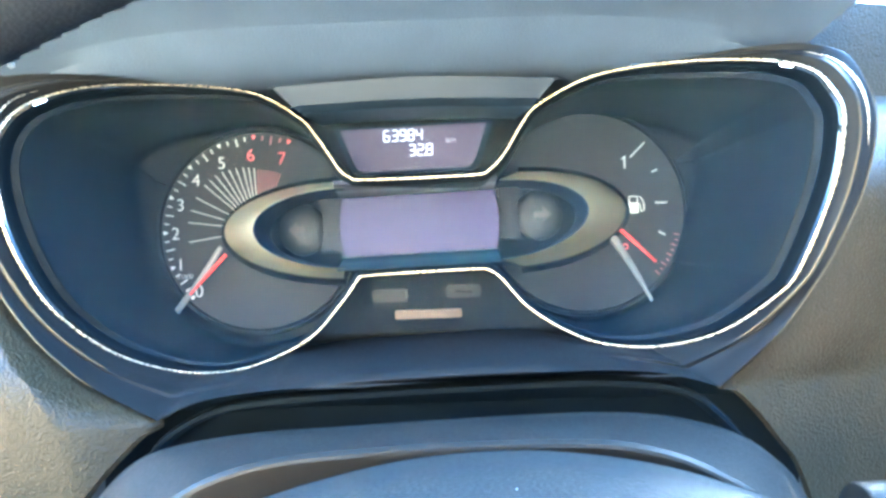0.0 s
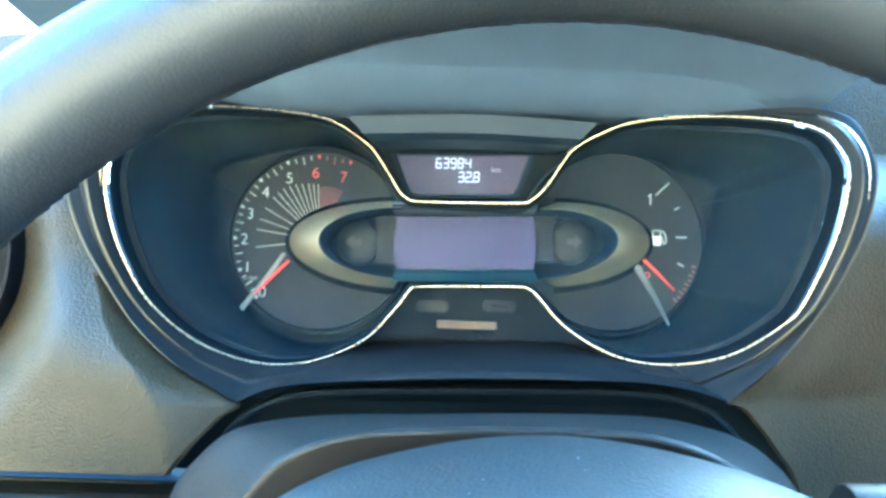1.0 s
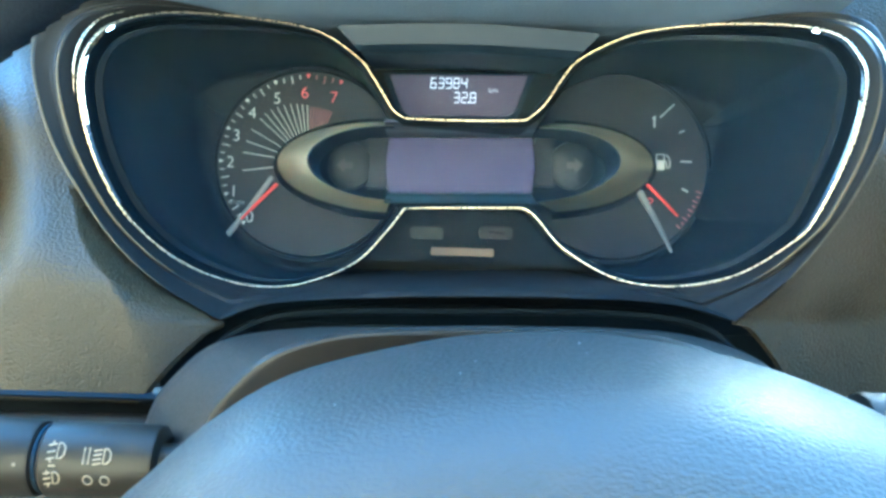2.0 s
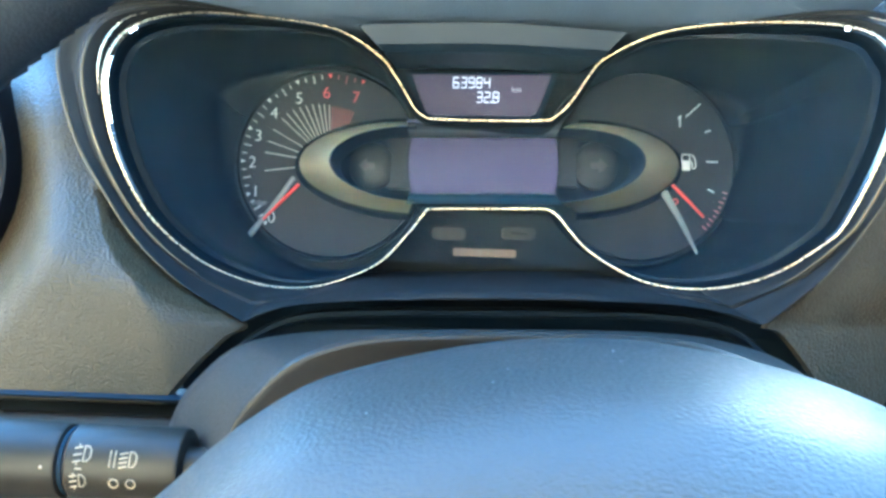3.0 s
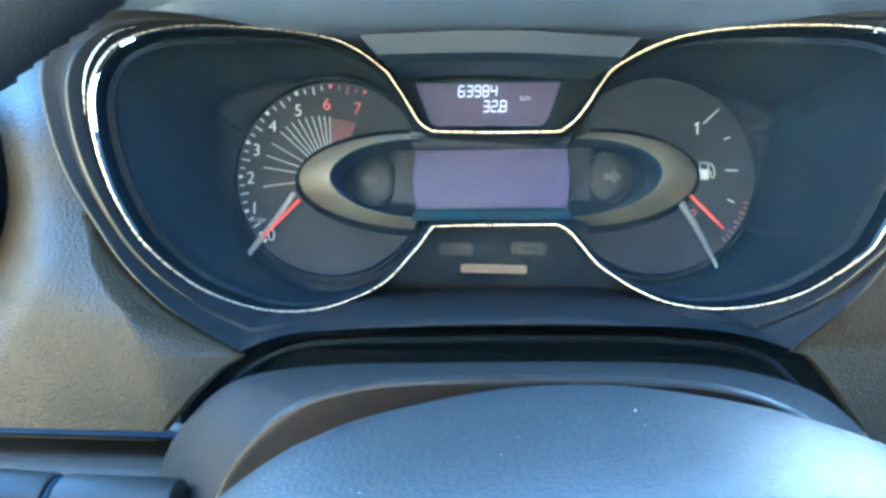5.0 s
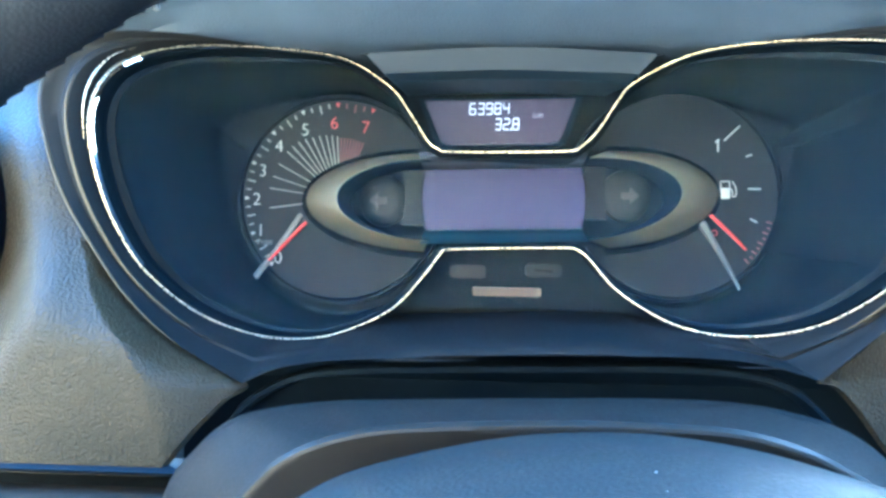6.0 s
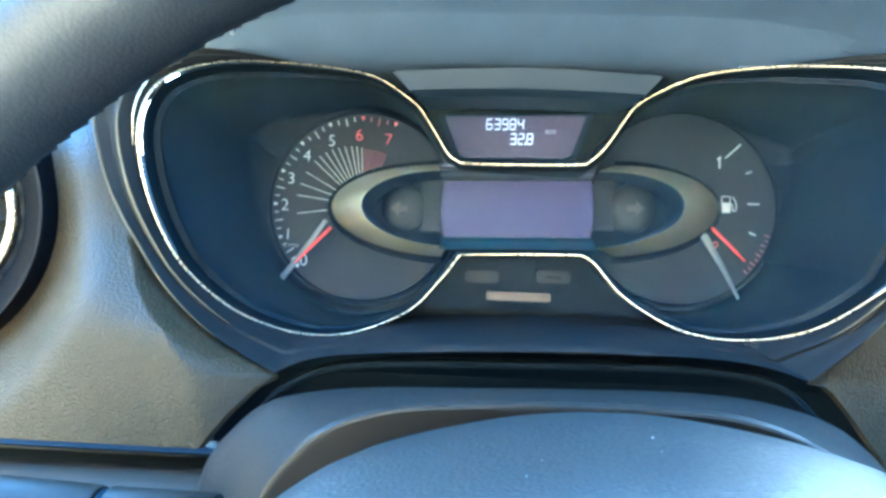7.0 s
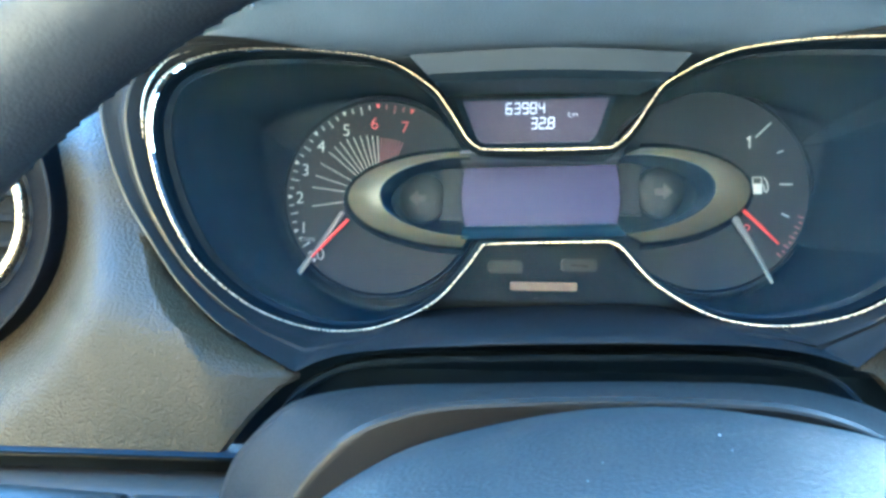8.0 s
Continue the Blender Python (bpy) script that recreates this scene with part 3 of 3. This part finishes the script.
for z, y, spread, fall in ((0.0560, 0.004, 0.140, 0.006), (0.0552, -0.044, 0.140, 0.006), (0.0566, -0.050, 0.141, 0.007), (0.0600, -0.0575, 0.143, 0.008), (0.0645, -0.0650, 0.146, 0.010), (0.0680, -0.0700, 0.149, 0.012), (0.0692, -0.0722, 0.151, 0.013), (0.0740, -0.0850, 0.154, 0.014), (0.0810, -0.1080, 0.158, 0.016), (0.0900, -0.1360, 0.163, 0.018), (0.1010, -0.1620, 0.169, 0.021), (0.1110, -0.1740, 0.175, 0.024), (0.1210, -0.1680, 0.178, 0.026), (0.1320, -0.1000, 0.183, 0.028), (0.1330, -0.0300, 0.190, 0.032), (0.1260, 0.0600, 0.205, 0.035), (0.110, 0.25, 0.23, 0.035)):
    row = []
    for u in us:
        back = 0.0 if y > -0.06 else 0.010 * abs(u) ** 3
        yy = min(y + back, bow(CX + spread * u * 0.92) + 0.005) if -0.05 < y < 0 else y + back
        row.append((0.005 + spread * u * (0.93 if u > 0 else 0.97), yy, z - fall * abs(u) ** 5))
    rows.append(row)
part("hood_lining", loft(rows[:6]), HOOD, dash, "dark underside of the hood")
part("hood", loft(rows[5:]), HOOD, dash, "matt black hood over the instruments")

# ---- dash panels at both sides ----
VENT = (-0.2257, -0.0120)


def dash_panel(name, s, edge, far, hole, label):
    e = spline(edge, 140)
    cols = []
    steps = np.concatenate([[0, 0.006, 0.02], 0.02 + 0.98 * np.linspace(0.02, 1, 90) ** 1.6])
    for w in steps:
        col = []
        for x, z in e:
            X = x + (far - x) * w
            d = abs(X - x)
            low = np.clip((0.005 - z) / 0.06, 0, 1)
            low = low * low * (3 - 2 * low)
            fade = np.clip((-0.012 - z) / 0.05, 0, 1)
            ridge = 0.006 * (1 - low) * math.exp(-((d - 0.030) / 0.022) ** 2)
            ridge -= 0.009 * math.exp(-(d / 0.019) ** 2) * (1 - fade * fade * (3 - 2 * fade))
            crest = np.interp(-z, [0.02, 0.035, 0.046, 0.052, 0.060, 0.074, 0.086, 0.094], [-0.138, -0.131, -0.1225, -0.1155, -0.1108, -0.1050, -0.1012, -0.1015])
            side = x if z > -0.0657 else -0.0812
            over = np.clip((X - crest) / max(0.003, side - crest), 0, 1)
            rise = 1 - over ** 1.3
            ridge += 0.0165 * low * rise
            if s > 0:
                d = X - 0.1048 - (0.6 * (x - 0.1048) if z > -0.0606 else 0.0)
                ridge = 0.004 * math.exp(-((d - 0.03) / 0.02) ** 2) - 0.032 * (1 - math.exp(-d / 0.06))
            near = math.hypot(X - VENT[0], z - VENT[1]) if hole else 1.0
            flat = np.clip((near - 0.054) / 0.035, 0, 1)
            ridge *= flat * flat * (3 - 2 * flat) if hole else 1.0
            dip = 0.009 * math.exp(-((near - 0.052) / 0.018) ** 2)
            top = np.clip(z / 0.05, 0, 1)
            col.append((X, -0.076 - ridge + dip + 0.05 * top ** 2 + (0.0 if w else 0.002), z))
        cols.append(col)
    bm = loft(cols)
    if hole:
        bmesh.ops.delete(bm, geom=[f for f in bm.faces if (f.calc_center_median().x - VENT[0]) ** 2 + (f.calc_center_median().z - VENT[1]) ** 2 < 0.0505 ** 2], context="FACES")
    return part(name, bm, LEATHER, dash, label)


dash_panel("dash_panel", -1, [(-0.158, 0.0900), (-0.1545, 0.0600), (-0.1535, 0.0290), (-0.1502, 0.0115), (-0.1442, -0.0050), (-0.1342, -0.0213), (-0.1212, -0.0390), (-0.1035, -0.0545), (-0.0812, -0.0660), (-0.0861, -0.0711), (-0.0935, -0.0797), (-0.1000, -0.0890), (-0.1030, -0.0930)], -0.34, True, "grained dark dash panel beside the air vent")
dash_panel("dash_panel", 1, [(0.166, 0.0900), (0.1615, 0.0600), (0.1615, 0.0290), (0.1572, 0.0080), (0.1512, -0.0065), (0.1422, -0.0222), (0.1282, -0.0412), (0.1162, -0.0525), (0.1048, -0.0606), (0.1108, -0.0628), (0.1186, -0.0704), (0.1258, -0.0796), (0.1342, -0.0920), (0.1410, -0.1200), (0.1440, -0.1700)], 0.36, False, "grained dark dash panel beside the centre console")

vent = thing("air_vent", "round black air vent with a chrome ring", "air vent")
ang = np.linspace(0, 2 * math.pi, 72, endpoint=False)
part("vent_cone", loft([[(VENT[0] + r * math.cos(a), y, VENT[1] + r * math.sin(a)) for a in ang] for r, y in ((0.0556, -0.050), (0.0554, -0.0750), (0.0547, -0.0768), (0.0536, -0.0768), (0.0530, -0.0742), (0.047, -0.066), (0.0375, -0.060), (0.033, -0.050), (0.002, -0.046))], closed=True), VENT_BLACK, vent)
part("chrome_ring", tube([(VENT[0] + 0.0328 * math.cos(a), -0.060, VENT[1] + 0.0328 * math.sin(a)) for a in ang], [0.0024] * 72, 10, closed=True), CHROME, vent, "polished chrome ring")
for k in range(5):
    z = VENT[1] - 0.02 + 0.01 * k
    w = math.sqrt(0.028 ** 2 - (z - VENT[1]) ** 2)
    part("slat", prism(rounded(VENT[0], z, 2 * w, 0.0022, 0.0008), -0.056, -0.046, 0.0004), VENT_BLACK, vent)

# ---- lower dash, behind the column ----
def band(profile):
    """A strip along the dash with the given section."""
    return loft([[(x, y, z) for x in np.linspace(-0.36, 0.06, 50)] for z, y in profile])


# lip and gap strip are near-black: the gap's shade is in their colour
part("shaded_lip", band(((-0.0890, -0.085), (-0.0902, -0.0930), (-0.0912, -0.0945), (-0.0924, -0.0935), (-0.0932, -0.086))), CHEEK, dash)
part("shadow_gap", band(((-0.0900, -0.086), (-0.0960, -0.082), (-0.1030, -0.086))), FACE, dash)
part("lower_panel", band(((-0.0990, -0.084), (-0.0994, -0.0960), (-0.1008, -0.1010), (-0.1050, -0.106), (-0.125, -0.114), (-0.20, -0.105), (-0.34, -0.06))), LOWER, dash, "matt lower panel behind the steering column, warm light in its colour")
# dark sheet behind the column, with the gap's shade put into its colour
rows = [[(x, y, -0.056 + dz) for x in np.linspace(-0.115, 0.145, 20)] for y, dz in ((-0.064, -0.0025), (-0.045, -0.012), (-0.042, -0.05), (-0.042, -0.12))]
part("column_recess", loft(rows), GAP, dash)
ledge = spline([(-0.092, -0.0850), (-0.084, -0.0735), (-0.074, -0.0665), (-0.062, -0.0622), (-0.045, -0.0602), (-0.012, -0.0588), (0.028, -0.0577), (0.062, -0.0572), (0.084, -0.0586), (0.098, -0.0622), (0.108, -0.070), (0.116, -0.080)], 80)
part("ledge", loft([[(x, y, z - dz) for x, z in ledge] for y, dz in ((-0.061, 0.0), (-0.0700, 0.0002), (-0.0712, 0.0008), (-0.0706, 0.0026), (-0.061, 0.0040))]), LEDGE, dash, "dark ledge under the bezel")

# ---- steering column shroud ----
shroud = thing("column_shroud", "satin black shroud round the steering column", "steering column")
FRONT = [(-0.069, -0.150), (-0.0665, -0.105), (-0.0600, -0.0830), (-0.0514, -0.0717), (-0.0453, -0.0666), (-0.0378, -0.0631), (-0.0266, -0.0601), (-0.0102, -0.0584), (0.0160, -0.0573), (0.0399, -0.0574), (0.0540, -0.0584), (0.0660, -0.0614), (0.0750, -0.0656), (0.0850, -0.0720), (0.0960, -0.084), (0.1030, -0.108), (0.106, -0.150)]
BACK = [(-0.100, -0.150), (-0.0975, -0.112), (-0.0920, -0.0900), (-0.0840, -0.0788), (-0.0749, -0.0708), (-0.0635, -0.0667), (-0.0425, -0.0638), (-0.0130, -0.0626), (0.0210, -0.0614), (0.0520, -0.0609), (0.0703, -0.0617), (0.0824, -0.0637), (0.0944, -0.0672), (0.1045, -0.0730), (0.1150, -0.0850), (0.1220, -0.110), (0.124, -0.150)]
f, b = spline(FRONT, 90), spline(BACK, 90)
mid = f.mean(axis=0)
rows = []
for w, y, inset in ((0.0, -0.085, 0.0), (0.0, -0.112, 0.0), (0.12, -0.120, 0.0), (0.5, -0.136, 0.0), (0.85, -0.152, 0.0), (1.0, -0.1605, 0.0002), (1.0, -0.1622, 0.0010), (1.0, -0.1624, 0.0018), (1.0, -0.1618, 0.0032), (1.0, -0.1600, 0.006), (1.0, -0.158, 0.030)):
    q = b + (f - b) * w
    d = q - np.array((mid[0], -0.13))
    d = d / np.linalg.norm(d, axis=1)[:, None]
    rows.append([(x, y, z - (0.014 if y > -0.1 else 0.0)) for x, z in q - d * inset])
part("shell", loft(rows[:6]), SATIN, shroud)
part("front_edge", loft(rows[5:]), SATIN, shroud, "rounded front edge")

# ---- stalks ----
def stalk(name, s, x_end, length, cy, cz, rad, label):
    top = thing(name, label, "control stalk")
    ang = np.linspace(0, 2 * math.pi, 32, endpoint=False)

    def sleeve(x0, x1, r0, r1, rnd=0.0012):
        rows = []
        for x, r in ((x0, r0 - rnd), (x0 - s * -rnd * 0.3, r0 - rnd * 0.3), (x0 + s * rnd, r0), (x1 - s * rnd, r1), (x1, r1 - rnd)):
            rows.append([(x, cy + r * 0.95 * math.cos(a), cz + r * math.sin(a)) for a in ang])
        bm = loft(rows, closed=True)
        bmesh.ops.holes_fill(bm, edges=bm.edges)
        return bm

    part("collar", sleeve(x_end, x_end + s * length * 0.36, rad, rad * 1.02), STALK, top)
    part("ring", sleeve(x_end + s * length * 0.362, x_end + s * length * 0.375, rad * 0.93, rad * 0.93, 0.0002), GAP, top)
    part("grip", sleeve(x_end + s * length * 0.378, x_end + s * length, rad * 1.03, rad * 1.25), STALK, top)
    part("stem", sleeve(x_end - s * 0.03, x_end + s * 0.002, rad * 0.5, rad * 0.5), STALK, top)
    return top


lights = stalk("light_stalk", -1, -0.0745, 0.084, -0.1485, -0.0975, 0.0098, "black light stalk with cream headlamp symbols on its collar")


def on_stalk(x, h):
    """A place on the stalk's skin, h above its marks' middle line, facing the driver."""
    h += 0.0027
    return x, -0.1485 - 0.0098 * 0.96 * math.sqrt(max(0.0, 1 - (h / 0.0098) ** 2)) - 0.0001, -0.0975 + h


def icon_line(parent, pts, r=0.00024, name="line"):
    part(name, tube([on_stalk(x, h) for x, h in pts], [r] * len(pts), 6), ICON, parent)


def lamp_icon(x, h, w, bars, slash):
    """A headlamp sign: a D-shaped lamp and its beams."""
    sign = new("lamp_symbol")
    sign.parent = lights
    d = [(x + w * 0.1, h + w * 0.45), (x + w * 0.35, h + w * 0.43), (x + w * 0.55, h + w * 0.2), (x + w * 0.55, h - w * 0.2), (x + w * 0.35, h - w * 0.43), (x + w * 0.1, h - w * 0.45), (x + w * 0.1, h + w * 0.45)]
    icon_line(sign, d, name="lamp_outline")
    for k in range(bars):
        hh = h + w * (0.4 - 0.8 * k / (bars - 1))
        icon_line(sign, [(x - w * 0.05, hh), (x - w * 0.55, hh - w * 0.1)], name="beam")
    if slash:
        icon_line(sign, [(x - w * 0.3, h + w * 0.55), (x - w * 0.3, h - w * 0.7)], name="wave")


lamp_icon(-0.0992, 0.0016, 0.0040, 3, True)
lamp_icon(-0.0872, 0.0006, 0.0040, 4, False)
for k in range(2):
    icon_line(lights, [(-0.0906 - 0.0013 * k, 0.0026), (-0.0906 - 0.0013 * k, -0.0014)], 0.0002, name="level_mark")
icon_line(lights, [(-0.1006, -0.0020), (-0.0990, -0.0020)], name="divider")
lamp_icon(-0.1000, -0.0052, 0.0036, 3, True)
for s in (-1, 1):
    ring = [(-0.0885 + s * 0.0022 + 0.0012 * math.cos(a), -0.0056 + 0.0012 * math.sin(a)) for a in np.linspace(0, 6.28, 12)]
    icon_line(lights, ring, 0.0002, name="side_lamp")
part("dot", tube([on_stalk(-0.1091, -0.0020), on_stalk(-0.1098, -0.0020)], [0.0005, 0.0005], 8), ICON, lights)

wipers = stalk("wiper_stalk", 1, 0.1125, 0.11, -0.146, -0.0855, 0.0120, "black wiper stalk beside the column with pale marks")
part("dot", tube([(0.1152, -0.1552, -0.0790), (0.1155, -0.1545, -0.0768)], [0.0007, 0.0003], 8), ICON, wipers)

# ---- steering wheel ----
wheel = thing("steering_wheel", "black leather steering wheel with a grained airbag cover", "steering wheel")
WX, WZ, RY = 0.026, -0.135, -0.2150
R_MAJ, R_MIN = 0.1842, 0.0142
ang = np.linspace(0, 2 * math.pi, 160, endpoint=False)
part("rim", tube([(WX + R_MAJ * math.sin(a), RY, WZ + R_MAJ * math.cos(a)) for a in ang], [R_MIN] * 160, 28, closed=True), RIM_SKIN, wheel, "black leather rim")
ball = bmesh.new()
bmesh.ops.create_icosphere(ball, subdivisions=1, radius=0.0010)
ball_v, ball_f = np.array([v.co for v in ball.verts]), [[v.index for v in f.verts] for f in ball.faces]
ball.free()
verts, faces = [], []
rnd = random.Random(5)
for k in range(280):
    a = 2 * math.pi * k / 280
    for j in (-1, 1):
        w = radians(14 + 13 * j)
        r = R_MAJ - R_MIN * 0.945 * math.cos(w)
        m = Matrix.Translation((WX + r * math.sin(a + j * 0.008), RY + R_MIN * 0.945 * math.sin(w), WZ + r * math.cos(a + j * 0.008))) @ Matrix.Rotation(a, 4, "Y") @ Matrix.Rotation(0.6 * j, 4, "Z") @ Matrix.Diagonal((2.2 + 0.9 * rnd.random(), 1.6 + 0.9 * rnd.random(), 0.7 + 0.3 * rnd.random(), 1))
        faces += [[i + len(verts) for i in f] for f in ball_f]
        verts += [m @ Vector(v) for v in ball_v]
mesh = bpy.data.meshes.new("seam")
mesh.from_pydata(verts, [], faces)
bm = bmesh.new()
bm.from_mesh(mesh)
tagged(part("stitching", bm, RIM_SKIN, wheel, "raised seam along the inside of the rim"), kind="stuff")

# airbag cover: a crowned shield that rounds off towards the dash at its top
PAD = [(-0.072, -0.190), (-0.0790, -0.140), (-0.0740, -0.103), (-0.0600, -0.0860), (-0.0450, -0.0730), (-0.0300, -0.0650), (0.0000, -0.0575), (0.0250, -0.0554), (0.0450, -0.0566), (0.0640, -0.0602), (0.0830, -0.0666), (0.0980, -0.0738), (0.1180, -0.0880), (0.1300, -0.105), (0.1340, -0.140), (0.124, -0.190), (0.085, -0.218), (0.027, -0.226), (-0.032, -0.218)]
p = spline(PAD, 140, closed=True)
c = np.array((0.027, -0.14))
rows = []
for k, y in spline([(0.96, -0.165), (0.99, -0.184), (1.0, -0.1920), (0.9925, -0.1970), (0.9835, -0.2015), (0.970, -0.2080), (0.952, -0.2150), (0.932, -0.2205), (0.905, -0.2255), (0.860, -0.2305), (0.790, -0.2355), (0.690, -0.2400), (0.560, -0.2435), (0.400, -0.2460), (0.200, -0.2480), (0.02, -0.2485)], 80):
    rows.append([(x, y, z) for x, z in c + (p - c) * k])
bm = loft(rows, closed=True)
bmesh.ops.holes_fill(bm, edges=bm.edges)
part("airbag_cover", bm, PAD_SKIN, wheel, "dark grained airbag cover")
for a0, a1, half in ((-97, -97, 0.02), (97, 97, 0.02), (180, 180, 0.016)):
    d = np.array((math.sin(radians(a0)), math.cos(radians(a0))))
    q = [(WX + d[0] * r, y, WZ + d[1] * r) for r, y in ((0.06, -0.195), (0.10, -0.200), (0.14, -0.207), (0.178, -0.213))]
    part("spoke", tube(q, [half, half * 0.9, half * 0.8, half * 0.75], 14), SATIN, wheel)
rows = [[(WX + r * math.cos(a), y, WZ + r * math.sin(a)) for a in np.linspace(0, 2 * math.pi, 40, endpoint=False)] for r, y in ((0.045, -0.12), (0.045, -0.175), (0.06, -0.195))]
part("boss", loft(rows, closed=True), GAP, wheel)

# dust on the dark surfaces
specks = bmesh.new()
for x, y, z, r in ((0.0265, -0.2015, -0.0568, 0.00026), (-0.0550, -0.2065, 0.0168, 0.0007), (0.0055, -0.2109, -0.0597, 0.00013), (0.0026, -0.2160, -0.0613, 0.00013), (-0.0193, -0.2196, -0.0669, 0.00013), (0.0268, -0.2078, -0.0579, 0.00013)):
    bmesh.ops.create_icosphere(specks, subdivisions=1, radius=r, matrix=Matrix.Translation((x, y, z)))
tagged(part("dust", specks, GREY, wheel), kind="stuff")

# ---- unseen cabin walls that close the place, set and coloured to shape the light ----
def slab(name, lo, hi, material, label, openings=()):
    """A wall panel of the cabin as a box, in upright car axes."""
    bm = bmesh.new()
    bmesh.ops.create_cube(bm, size=1, matrix=Matrix.Translation([(a + b) / 2 for a, b in zip(lo, hi)]) @ Matrix.Diagonal((*[b - a for a, b in zip(lo, hi)], 1)))
    bmesh.ops.bevel(bm, geom=bm.edges[:], offset=0.008, segments=2, affect="EDGES")
    ob = part(name, bm, material)
    ob.matrix_world = Matrix.Identity(4)
    return tagged(ob, label, "car body", kind="structure")


slab("floor", (-0.62, -2.0, 0.10), (1.05, 1.0, 0.14), DARK_CLOTH, "taupe carpeted cabin floor")
slab("ceiling", (-0.57, -2.0, 1.30), (0.97, -0.52, 1.34), CLOTH, "unseen pale grey cloth headliner, set back to let sky light in")
# added walls: beige bounces warm light from the left, dark dims the right
slab("wall_back", (-0.57, -1.05, 0.14), (0.04, -1.00, 1.30), BOUNCE_BEIGE, "unseen beige wall added to bounce warm light")
slab("wall_back", (0.04, -1.05, 0.14), (0.97, -1.00, 1.30), SHADE_CLOTH, "unseen dark wall added to keep the right side dim")
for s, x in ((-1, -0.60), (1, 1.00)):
    slab("wall_side", (x - 0.03, -1.95, 0.14), (x + 0.03, 0.75, 1.00), BOUNCE_BEIGE if s < 0 else SHADE_CLOTH, "unseen cloth lined door added to bound the side light")
    slab("wall_rail", (x - 0.03, -1.95, 1.22), (x + 0.03, -0.30, 1.34), CLOTH, "unseen pale rail added to bound the side light from above")
    slab("wall_pillar", (x - 0.03, -1.02, 0.96), (x + 0.03, -0.58, 1.28), BOUNCE_BEIGE, "unseen beige block added to close off side light")
slab("wall_front", (-0.62, 0.30, 0.14), (1.05, 0.95, 0.72), MATT, "black dash body under the windscreen")
slab("wall_dash", (0.40, -0.10, 0.30), (1.0, 0.60, 0.78), MATT, "black passenger side of the dash")
# unseen block, added to keep sun off the right dash panel
slab("wall_console", (0.30, -0.15, 0.20), (0.52, 0.30, 0.90), MATT, "unseen black block added to shade the right dash panel")
slab("wall_dash", (-0.60, -0.02, 0.30), (-0.33, 0.60, 0.76), MATT, "black door side of the dash")
bm = bmesh.new()
bmesh.ops.create_grid(bm, x_segments=2, y_segments=2, size=2000)
g = part("ground", bm, EARTH)
g.matrix_world = pose(0, 0, -0.25)
tagged(g, "pale dusty ground outside the car", "ground", kind="structure")
